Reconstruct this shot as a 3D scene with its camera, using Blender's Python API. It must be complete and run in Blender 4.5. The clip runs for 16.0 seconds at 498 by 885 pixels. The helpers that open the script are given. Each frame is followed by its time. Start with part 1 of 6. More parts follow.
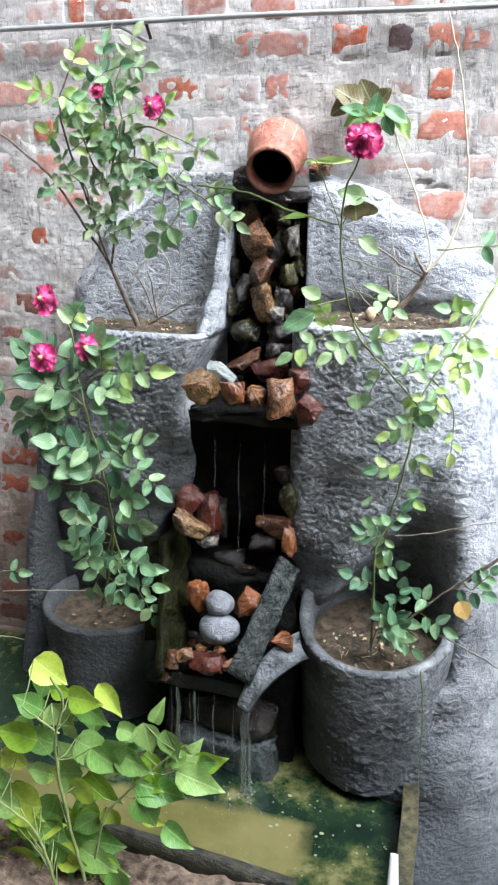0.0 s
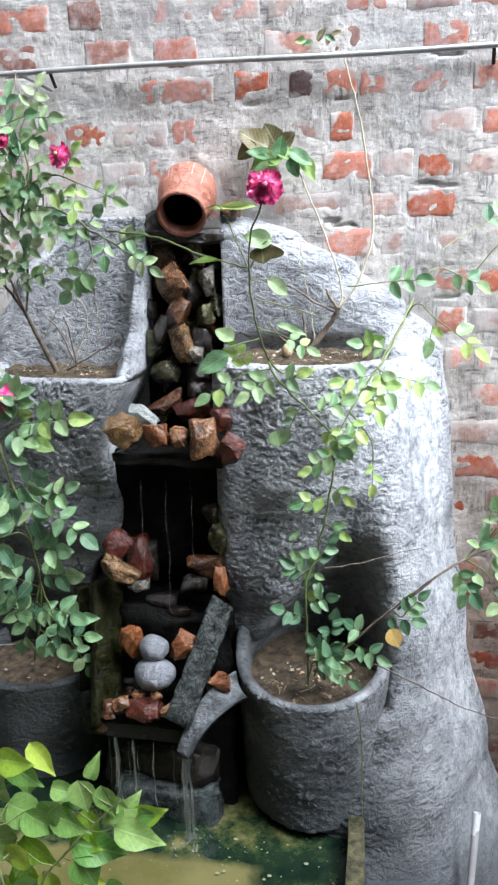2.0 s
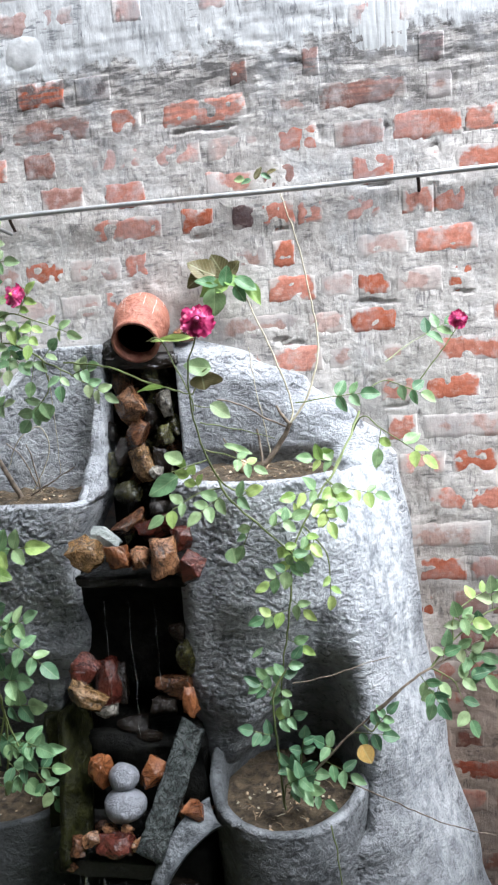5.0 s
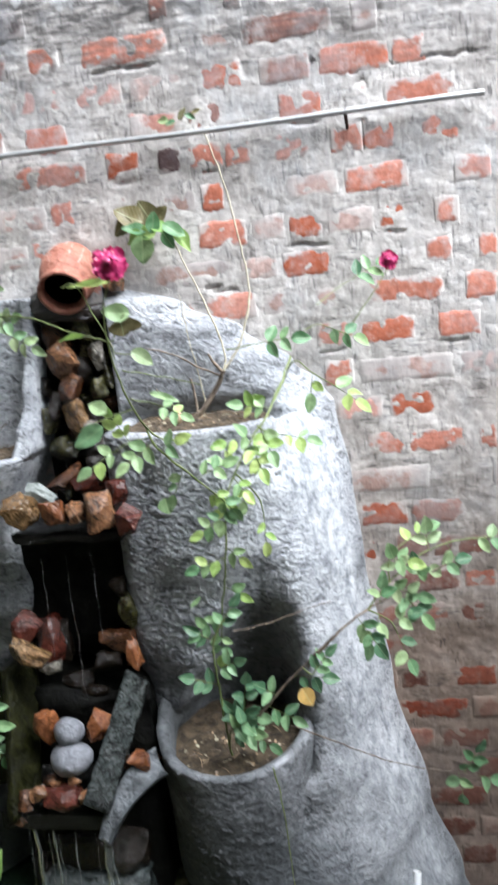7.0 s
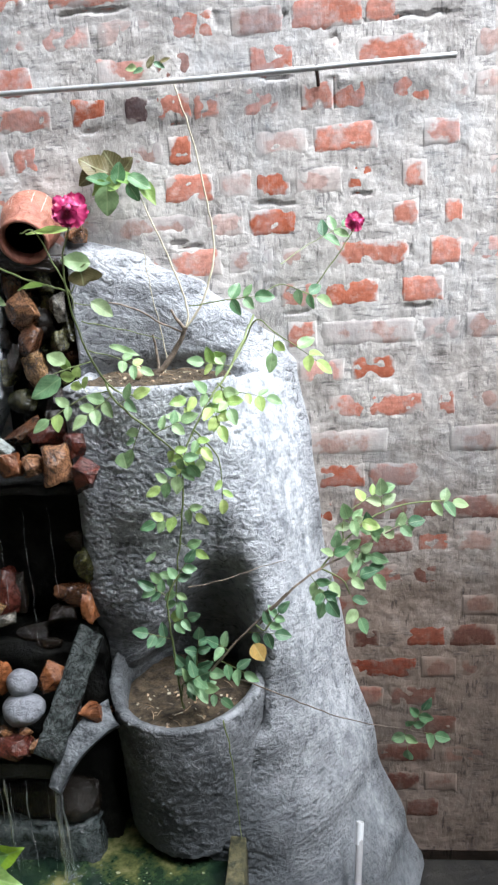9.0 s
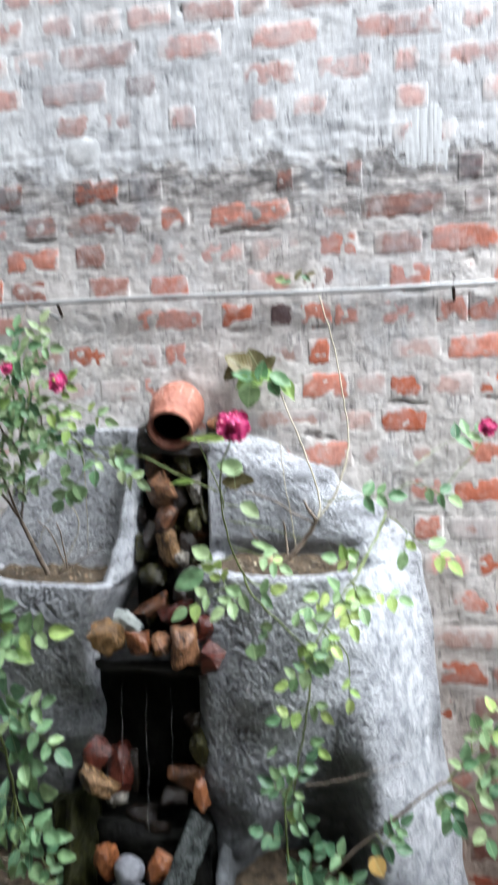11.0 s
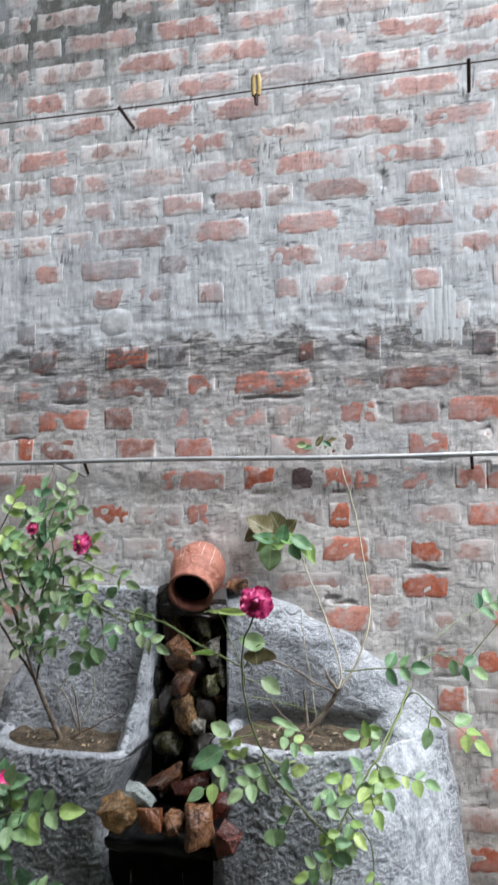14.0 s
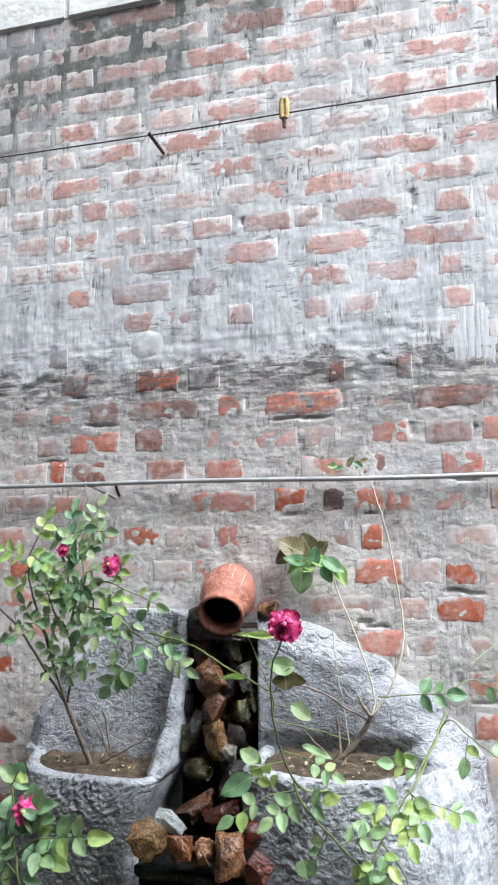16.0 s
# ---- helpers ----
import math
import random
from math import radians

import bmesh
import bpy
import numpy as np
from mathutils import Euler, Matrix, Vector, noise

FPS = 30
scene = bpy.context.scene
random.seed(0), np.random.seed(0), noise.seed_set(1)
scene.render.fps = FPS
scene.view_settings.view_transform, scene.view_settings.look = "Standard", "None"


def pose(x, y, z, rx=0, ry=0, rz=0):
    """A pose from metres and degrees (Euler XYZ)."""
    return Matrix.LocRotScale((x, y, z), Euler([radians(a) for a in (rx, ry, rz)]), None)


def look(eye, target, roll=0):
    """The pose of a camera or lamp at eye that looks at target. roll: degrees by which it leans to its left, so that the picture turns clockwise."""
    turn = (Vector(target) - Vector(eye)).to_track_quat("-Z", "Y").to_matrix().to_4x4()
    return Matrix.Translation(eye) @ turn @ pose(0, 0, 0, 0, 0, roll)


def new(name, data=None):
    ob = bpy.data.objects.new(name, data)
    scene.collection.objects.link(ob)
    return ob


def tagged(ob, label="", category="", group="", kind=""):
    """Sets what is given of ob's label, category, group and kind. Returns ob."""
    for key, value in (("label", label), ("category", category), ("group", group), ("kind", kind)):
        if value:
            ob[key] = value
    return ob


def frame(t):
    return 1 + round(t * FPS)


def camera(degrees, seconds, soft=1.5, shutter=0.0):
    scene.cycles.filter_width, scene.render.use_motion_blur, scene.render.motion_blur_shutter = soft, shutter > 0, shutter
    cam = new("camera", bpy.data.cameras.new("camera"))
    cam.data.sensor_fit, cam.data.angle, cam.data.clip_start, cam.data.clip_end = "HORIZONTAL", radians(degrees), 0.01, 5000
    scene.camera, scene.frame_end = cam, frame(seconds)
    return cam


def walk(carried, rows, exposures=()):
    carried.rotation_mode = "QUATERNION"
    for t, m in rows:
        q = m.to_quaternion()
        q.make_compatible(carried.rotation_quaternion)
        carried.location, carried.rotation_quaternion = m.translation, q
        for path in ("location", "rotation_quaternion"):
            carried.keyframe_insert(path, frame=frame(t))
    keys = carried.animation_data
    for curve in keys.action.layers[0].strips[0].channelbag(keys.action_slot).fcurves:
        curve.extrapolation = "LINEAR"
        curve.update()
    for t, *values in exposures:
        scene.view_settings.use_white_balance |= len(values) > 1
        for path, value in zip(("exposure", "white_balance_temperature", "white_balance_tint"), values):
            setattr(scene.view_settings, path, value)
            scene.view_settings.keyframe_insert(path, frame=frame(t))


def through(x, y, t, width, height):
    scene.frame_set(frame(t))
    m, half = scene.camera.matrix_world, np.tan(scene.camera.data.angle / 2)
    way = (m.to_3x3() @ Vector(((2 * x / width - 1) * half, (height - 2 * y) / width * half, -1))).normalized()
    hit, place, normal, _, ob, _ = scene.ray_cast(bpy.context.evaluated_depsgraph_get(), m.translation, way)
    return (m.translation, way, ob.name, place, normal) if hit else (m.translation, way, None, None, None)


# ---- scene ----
cam = camera(36.2, 16.0, soft=2.2, shutter=0.5)
PATH = [
    (0, (0.312, -1.828, 1.452), (-0.181, -0.003, 0.798), 0.3),
    (0.5, (0.31, -1.826, 1.45), (-0.188, -0.002, 0.797), -0.2),
    (1, (0.306, -1.826, 1.447), (-0.114, 0.02, 0.803), -0.0),
    (1.5, (0.333, -1.82, 1.467), (-0.042, 0.054, 0.878), -1.2),
    (2, (0.345, -1.817, 1.474), (0.001, 0.065, 0.891), -1.4),
    (2.5, (0.369, -1.811, 1.484), (0.036, 0.082, 0.931), -2.1),
    (3, (0.376, -1.811, 1.493), (0.065, 0.09, 0.953), -2.3),
    (3.5, (0.384, -1.818, 1.502), (0.038, 0.089, 1.005), -3.2),
    (4, (0.396, -1.821, 1.512), (0.07, 0.103, 1.074), -3.7),
    (4.2, (0.4, -1.826, 1.509), (0.077, 0.111, 1.132), -3.7),
    (6.3, (0.507, -1.805, 1.526), (0.137, 0.135, 1.21), -5.6),
    (6.5, (0.5, -1.804, 1.518), (0.156, 0.138, 1.188), -5.5),
    (7, (0.523, -1.793, 1.473), (0.243, 0.139, 1.038), -6.0),
    (7.5, (0.542, -1.789, 1.438), (0.343, 0.132, 0.918), -5.2),
    (8, (0.541, -1.789, 1.431), (0.346, 0.133, 0.912), -4.1),
    (8.2, (0.546, -1.789, 1.426), (0.362, 0.131, 0.897), -3.7),
    (10.5, (0.467, -1.831, 1.56), (0.143, 0.101, 1.157), -2.4),
    (11, (0.439, -1.839, 1.593), (0.038, 0.113, 1.417), -1.3),
    (11.5, (0.447, -1.86, 1.651), (-0.007, 0.085, 1.768), -1.0),
    (12, (0.432, -1.854, 1.685), (0.016, 0.089, 1.913), -1.0),
    (12.5, (0.438, -1.856, 1.684), (0.036, 0.091, 1.902), -0.9),
    (13, (0.442, -1.857, 1.683), (0.04, 0.09, 1.904), -0.9),
    (13.5, (0.44, -1.863, 1.684), (0.038, 0.083, 1.909), -0.7),
    (14, (0.428, -1.865, 1.676), (-0.005, 0.081, 1.835), -0.3),
    (14.5, (0.407, -1.86, 1.646), (-0.055, 0.085, 1.707), 0.3),
    (15, (0.399, -1.848, 1.613), (-0.054, 0.099, 1.585), -0.0),
    (15.5, (0.432, -1.865, 1.676), (-0.074, 0.061, 1.862), -0.5),
    (16, (0.441, -1.848, 1.672), (-0.084, 0.069, 1.892), -0.4),
]
walk(cam, [(t, look(eye, target, roll)) for t, eye, target, roll in PATH], exposures=[(0, 1.45, 5850, 8), (2, 1.25, 5850, 8), (4, 1.15, 5900, 8), (7, 1.17, 5950, 8), (10.5, 1.15, 5950, 8), (11, 1.05, 5950, 8), (11.5, 1.0, 5950, 8), (12, 0.74, 5950, 8), (12.5, 0.53, 5950, 8), (14, 0.51, 5950, 8), (14.6, 0.78, 5950, 8), (15, 0.88, 5950, 8), (16, 0.9, 5950, 8)])

# ---- world and light ----
world = bpy.data.worlds.new("world")
scene.world = world
world.use_nodes = True
wn = world.node_tree.nodes
sky = wn.new("ShaderNodeTexSky")
sky.sky_type, sky.sun_disc = "NISHITA", False
SUN_EL, SUN_AZ = 57.0, 128.0
sky.sun_elevation, sky.sun_rotation = radians(SUN_EL), radians(SUN_AZ)
sky.dust_density, sky.air_density = 4.0, 1.0
wn["Background"].inputs[1].default_value = 0.09
world.node_tree.links.new(sky.outputs[0], wn["Background"].inputs[0])
sun = new("sun", bpy.data.lights.new("sun", "SUN"))
sun.data.energy, sun.data.angle, sun.data.color = 7.2, radians(48), (1.0, 0.99, 0.975)
sun.matrix_world = look((0, 0, 0), (-math.sin(radians(SUN_AZ)) * math.cos(radians(SUN_EL)), -math.cos(radians(SUN_AZ)) * math.cos(radians(SUN_EL)), -math.sin(radians(SUN_EL))))


# ---- materials ----
def mat(name, rough=0.8, metal=0.0):
    m = bpy.data.materials.new(name)
    m.use_nodes = True
    n, l = m.node_tree.nodes, m.node_tree.links
    b = n["Principled BSDF"]
    b.inputs["Roughness"].default_value, b.inputs["Metallic"].default_value = rough, metal
    return m, n, l, b


def add(n, kind, **values):
    node = n.new(kind)
    for k, v in values.items():
        node.inputs[k.replace("_", " ")].default_value = v
    return node


def ramp(n, l, source, *stops):
    r = n.new("ShaderNodeValToRGB")
    while len(r.color_ramp.elements) < len(stops):
        r.color_ramp.elements.new(0.5)
    for e, (p, c) in zip(r.color_ramp.elements, stops):
        e.position = p
        e.color = (*c, 1) if isinstance(c, tuple) else (c, c, c, 1)
    l.new(source, r.inputs[0])
    return r.outputs[0]


def mix(n, l, fac, a, b, kind="MIX"):
    x = n.new("ShaderNodeMix")
    x.data_type, x.blend_type = "RGBA", kind
    for s, v in ((x.inputs[0], fac), (x.inputs[6], a), (x.inputs[7], b)):
        if isinstance(v, (int, float)):
            s.default_value = v
        elif isinstance(v, tuple):
            s.default_value = (*v, 1)
        else:
            l.new(v, s)
    return x.outputs[2]


def grain(n, l, b, height, strength, distance=0.01):
    k = n.new("ShaderNodeBump")
    k.inputs["Strength"].default_value, k.inputs["Distance"].default_value = strength, distance
    l.new(height, k.inputs["Height"])
    l.new(k.outputs[0], b.inputs["Normal"])


def tex(n, l, scale, detail=6.0, rough=0.6, stretch=None):
    g = n.new("ShaderNodeNewGeometry")
    src = g.outputs["Position"]
    if stretch:
        mp = n.new("ShaderNodeMapping")
        mp.inputs["Scale"].default_value = stretch
        l.new(src, mp.inputs[0])
        src = mp.outputs[0]
    t = add(n, "ShaderNodeTexNoise", Scale=scale, Detail=detail, Roughness=rough)
    l.new(src, t.inputs["Vector"])
    return t.outputs["Fac"]


def plain(name, c1, c2, scale, rough=0.8, bump=0.3, metal=0.0, stretch=None, lo=0.35, hi=0.65):
    m, n, l, b = mat(name, rough, metal)
    t = tex(n, l, scale, stretch=stretch)
    l.new(ramp(n, l, t, (lo, c1), (hi, c2)), b.inputs["Base Color"])
    if bump:
        grain(n, l, b, tex(n, l, scale * 3), bump)
    return m



def place(n, l):
    g = n.new("ShaderNodeNewGeometry")
    s = n.new("ShaderNodeSeparateXYZ")
    l.new(g.outputs["Position"], s.inputs[0])
    return s


def sum_of(n, l, a, factor, b):
    """a * factor + b"""
    m = n.new("ShaderNodeMath")
    m.operation = "MULTIPLY_ADD"
    for s, v in zip(m.inputs, (a, factor, b)):
        if isinstance(v, (int, float)):
            s.default_value = v
        else:
            l.new(v, s)
    return m.outputs[0]


def span(n, l, v, a, b, lo=0.0, hi=1.0):
    m = n.new("ShaderNodeMapRange")
    l.new(v, m.inputs[0])
    for k, w in enumerate((a, b, lo, hi)):
        m.inputs[k + 1].default_value = w
    return m.outputs[0]


def lime_edge(n, l, s):
    """1 above the ragged lower edge of the lime wash, and a stained band under it."""
    edge = sum_of(n, l, tex(n, l, 11, 8, 0.72), 0.26, s.outputs[2])
    up = span(n, l, edge, 2.215, 2.245)
    band = span(n, l, edge, 1.97, 2.235)
    return up, band


def weather(n, l, base, s, up, band, black=0.93):
    """Stains that lie over bricks and joints alike: black mould at the top, grey band, runs; damp and painted shade low
    down.
    """
    ragged = n.new("ShaderNodeMath")
    ragged.operation, ragged.use_clamp = "SUBTRACT", True
    l.new(band, ragged.inputs[0])
    l.new(up, ragged.inputs[1])
    lines = ramp(n, l, tex(n, l, 1.0, 5, 0.62, (14, 30, 70)), (0.44, 0.1), (0.53, 1.0))
    fac = n.new("ShaderNodeMath")
    fac.operation = "MULTIPLY"
    l.new(ragged.outputs[0], fac.inputs[0])
    l.new(lines, fac.inputs[1])
    base = mix(n, l, fac.outputs[0], base, (0.085, 0.08, 0.08))
    height = sum_of(n, l, s.outputs[0], -0.36, s.outputs[2])
    mould = sum_of(n, l, tex(n, l, 4.5, 8, 0.72, (1, 1, 0.5)), 1.0, height)
    base = mix(n, l, span(n, l, mould, 3.40, 3.66, 0, black), base, (0.085, 0.088, 0.076))
    low = n.new("ShaderNodeMath")
    low.operation = "MULTIPLY"
    l.new(span(n, l, sum_of(n, l, tex(n, l, 4, 5, 0.6), 0.5, s.outputs[2]), 2.85, 2.60), low.inputs[0])
    l.new(up, low.inputs[1])
    film = n.new("ShaderNodeMath")
    film.operation = "MULTIPLY"
    l.new(low.outputs[0], film.inputs[0])
    l.new(ramp(n, l, tex(n, l, 10, 8, 0.72), (0.42, 0.05), (0.60, 0.62)), film.inputs[1])
    base = mix(n, l, film.outputs[0], base, (0.48, 0.49, 0.51))
    blue = ramp(n, l, tex(n, l, 3.1, 6, 0.7), (0.5, 0.0), (0.64, 0.5))
    base = mix(n, l, blue, base, (0.42, 0.435, 0.46))
    runs = ramp(n, l, tex(n, l, 9, 6, 0.65, (2.4, 1, 0.16)), (0.34, (0.62, 0.62, 0.63)), (0.52, (1, 1, 1)))
    base = mix(n, l, sum_of(n, l, up, 0.5, 0.25), base, runs, "MULTIPLY")
    smear = ramp(n, l, tex(n, l, 7, 8, 0.75, (1, 1, 0.8)), (0.53, 0.0), (0.62, 0.42))
    base = mix(n, l, smear, base, mix(n, l, up, (0.58, 0.565, 0.56), (0.80, 0.80, 0.81)))
    # Lower wall multiplied darker: damp stain and painted shade together.
    wet = sum_of(n, l, tex(n, l, 4, 6, 0.65), 1.0, s.outputs[2])
    damp = mix(n, l, 1.0, base, (0.40, 0.31, 0.25), "MULTIPLY")
    return mix(n, l, span(n, l, wet, 0.98, 1.72, 0.95, 0.0), base, damp)


def drag(n, l):
    """Trowel and brush marks: upright lines here, level ones there."""
    up = tex(n, l, 1.0, 4, 0.6, (115, 40, 17))
    flat = tex(n, l, 1.0, 4, 0.6, (20, 40, 95))
    patch = ramp(n, l, tex(n, l, 8, 4), (0.47, 0.0), (0.53, 1.0))
    return mix(n, l, patch, up, flat)


JOINT_LOW = ((0.32, (0.30, 0.277, 0.26)), (0.48, (0.50, 0.468, 0.447)), (0.62, (0.70, 0.662, 0.638)))
JOINT_HIGH = ((0.32, (0.46, 0.467, 0.478)), (0.5, (0.68, 0.685, 0.695)), (0.66, (0.84, 0.842, 0.845)))


def strokes(n, l, base, up, low, high):
    """Short dark brush and comb strokes in clusters."""
    fine = ramp(n, l, tex(n, l, 1.0, 3, 0.6, (135, 40, 26)), (0.39, (0.28, 0.28, 0.30)), (0.47, (1, 1, 1)))
    level = ramp(n, l, tex(n, l, 1.0, 3, 0.6, (24, 40, 120)), (0.39, (0.30, 0.30, 0.32)), (0.47, (1, 1, 1)))
    turned = ramp(n, l, tex(n, l, 9, 4), (0.48, 0.0), (0.53, 1.0))
    fine = mix(n, l, turned, fine, level)
    where = ramp(n, l, tex(n, l, 13, 5, 0.6), (0.46, 0.0), (0.54, 1.0))
    fac = n.new("ShaderNodeMath")
    fac.operation = "MULTIPLY"
    l.new(where, fac.inputs[0])
    l.new(sum_of(n, l, up, high - low, low), fac.inputs[1])
    return mix(n, l, fac.outputs[0], base, mix(n, l, 1.0, base, fine, "MULTIPLY"))


def joint_material():
    m, n, l, b = mat("cement_smear", 0.92)
    s = place(n, l)
    up, band = lime_edge(n, l, s)
    low = ramp(n, l, tex(n, l, 8, 9, 0.72), *JOINT_LOW)
    high = ramp(n, l, tex(n, l, 8, 9, 0.72), *JOINT_HIGH)
    bare = ramp(n, l, tex(n, l, 11, 8, 0.7), (0.34, (0.44, 0.434, 0.424)), (0.5, (0.64, 0.635, 0.625)), (0.64, (0.82, 0.818, 0.812)))
    high = mix(n, l, span(n, l, sum_of(n, l, tex(n, l, 6, 6, 0.65), 0.35, s.outputs[2]), 2.58, 2.74), high, bare)
    base = mix(n, l, up, low, high)
    lines = drag(n, l)
    scored = ramp(n, l, tex(n, l, 9, 6, 0.65), (0.50, 0.0), (0.62, 0.5))
    dark = ramp(n, l, lines, (0.35, (0.42, 0.42, 0.43)), (0.43, (1, 1, 1)))
    base = mix(n, l, scored, base, mix(n, l, 1.0, base, dark, "MULTIPLY"))
    base = weather(n, l, strokes(n, l, base, up, 0.72, 0.95), s, up, band)
    l.new(base, b.inputs["Base Color"])
    h = mix(n, l, 0.78, lines, tex(n, l, 44, 8, 0.7))
    drips = mix(n, l, 0.5, (0.5, 0.5, 0.5), mix(n, l, 0.8, lines, tex(n, l, 30, 6, 0.65, (1.6, 1, 0.5))))
    grain(n, l, b, mix(n, l, up, h, drips), 0.6, 0.011)
    return m


def brick_material(name, red, amount, wash_low, wash_high):
    """A brick face: a thin skin of wash, worn through to the fired clay away from the edges."""
    m, n, l, b = mat(name, 0.92)
    s = place(n, l)
    up, band = lime_edge(n, l, s)
    info = n.new("ShaderNodeObjectInfo")
    low = ramp(n, l, tex(n, l, 14, 7, 0.66), (0.32, tuple(v * 0.74 for v in wash_low)), (0.5, wash_low), (0.68, tuple(v * 1.25 for v in wash_low)))
    high = ramp(n, l, tex(n, l, 20, 8, 0.72), (0.32, tuple(v * 0.8 for v in wash_high)), (0.5, wash_high), (0.68, tuple(min(0.88, v * 1.15) for v in wash_high)))
    wash = mix(n, l, up, low, high)
    tint = ramp(n, l, info.outputs["Random"], (0.0, (0.80, 0.80, 0.81)), (0.35, (1.0, 0.985, 0.97)), (0.7, (1.0, 0.93, 0.9)), (1.0, (0.92, 0.80, 0.77)))
    wash = mix(n, l, 1.0, wash, tint, "MULTIPLY")
    clay = ramp(n, l, tex(n, l, 55, 6, 0.72), (0.3, tuple(v * 0.72 for v in red)), (0.5, red), (0.62, tuple(min(1, v * 1.12 + 0.03) for v in red)), (0.74, tuple(min(1, v * 0.7 + 0.2) for v in red)))
    scum = ramp(n, l, tex(n, l, 34, 7, 0.7, (1, 1, 1.5)), (0.54, 0.0), (0.68, 0.5))
    clay = mix(n, l, scum, clay, (0.66, 0.54, 0.49))
    hue = n.new("ShaderNodeHueSaturation")
    l.new(clay, hue.inputs["Color"])
    l.new(span(n, l, info.outputs["Random"], 0, 1, 0.78, 1.2), hue.inputs["Value"])
    l.new(span(n, l, info.outputs["Random"], 0, 1, 1.08, 0.86), hue.inputs["Saturation"])
    co = n.new("ShaderNodeTexCoord")
    sp = n.new("ShaderNodeSeparateXYZ")
    l.new(co.outputs["Generated"], sp.inputs[0])
    near = None
    for axis, reach in ((0, 3.8), (2, 2.1)):
        pp = n.new("ShaderNodeMath")
        pp.operation = "PINGPONG"
        l.new(sp.outputs[axis], pp.inputs[0])
        pp.inputs[1].default_value = 0.5
        sc = n.new("ShaderNodeMath")
        sc.operation, sc.use_clamp = "MULTIPLY", True
        l.new(pp.outputs[0], sc.inputs[0])
        sc.inputs[1].default_value = reach
        if near is None:
            near = sc.outputs[0]
        else:
            mn = n.new("ShaderNodeMath")
            mn.operation = "MULTIPLY"
            l.new(near, mn.inputs[0])
            l.new(sc.outputs[0], mn.inputs[1])
            near = mn.outputs[0]
    worn = sum_of(n, l, near, -0.26, tex(n, l, 17, 4, 0.55))
    mask = ramp(n, l, worn, (amount - 0.27, 1.0), (amount - 0.20, 0.0))
    rim = ramp(n, l, worn, (amount - 0.24, 0.0), (amount - 0.15, 0.22), (amount - 0.02, 0.0))
    wash = mix(n, l, rim, wash, mix(n, l, up, (0.60, 0.57, 0.55), (0.72, 0.70, 0.69)))
    joint = mix(n, l, up, ramp(n, l, tex(n, l, 8, 9, 0.72), *JOINT_LOW), ramp(n, l, tex(n, l, 8, 9, 0.72), *JOINT_HIGH))
    ragged = sum_of(n, l, tex(n, l, 30, 5, 0.6), 0.5, near)
    wash = mix(n, l, ramp(n, l, ragged, (0.33, 1.0), (0.60, 0.0)), wash, joint)
    film = n.new("ShaderNodeMath")
    film.operation = "MULTIPLY"
    l.new(up, film.inputs[0])
    film.inputs[1].default_value = 0.24
    bare = mix(n, l, film.outputs[0], hue.outputs[0], (0.76, 0.62, 0.60))
    base = weather(n, l, strokes(n, l, mix(n, l, mask, wash, bare), up, 0.25, 0.65), s, up, band, 0.42)
    l.new(base, b.inputs["Base Color"])
    grain(n, l, b, mix(n, l, 0.6, drag(n, l), tex(n, l, 60, 5, 0.6)), 0.35, 0.006)
    return m


# Near-white coping: glare on the top courses and sky put into the colour.
COPING = plain("glare_coping", (0.66, 0.66, 0.65), (0.86, 0.86, 0.85), 10, 0.9, 0.5)
# Kept dark so that the added walls bounce little light.
SHADE_WALL = plain("shade_wall_dark", (0.10, 0.095, 0.09), (0.18, 0.165, 0.15), 6, 0.9, 0.4)
MORTAR = joint_material()
WASH, LIME = (0.55, 0.49, 0.475), (0.84, 0.785, 0.77)
BRICK_KINDS = {
    "r": brick_material("red_brick", (0.49, 0.145, 0.08), 0.70, WASH, LIME),
    "q": brick_material("half_washed_brick", (0.52, 0.205, 0.145), 0.64, WASH, LIME),
    "p": brick_material("faded_pink_brick", (0.56, 0.28, 0.23), 0.60, WASH, LIME),
    "d": brick_material("dark_brick", (0.29, 0.13, 0.10), 0.67, (0.36, 0.30, 0.28), (0.60, 0.56, 0.55)),
    "k": brick_material("burnt_brick", (0.13, 0.08, 0.08), 0.64, (0.33, 0.28, 0.27), (0.5, 0.48, 0.48)),
    "w": brick_material("washed_brick", (0.50, 0.34, 0.30), 0.55, WASH, LIME),
}


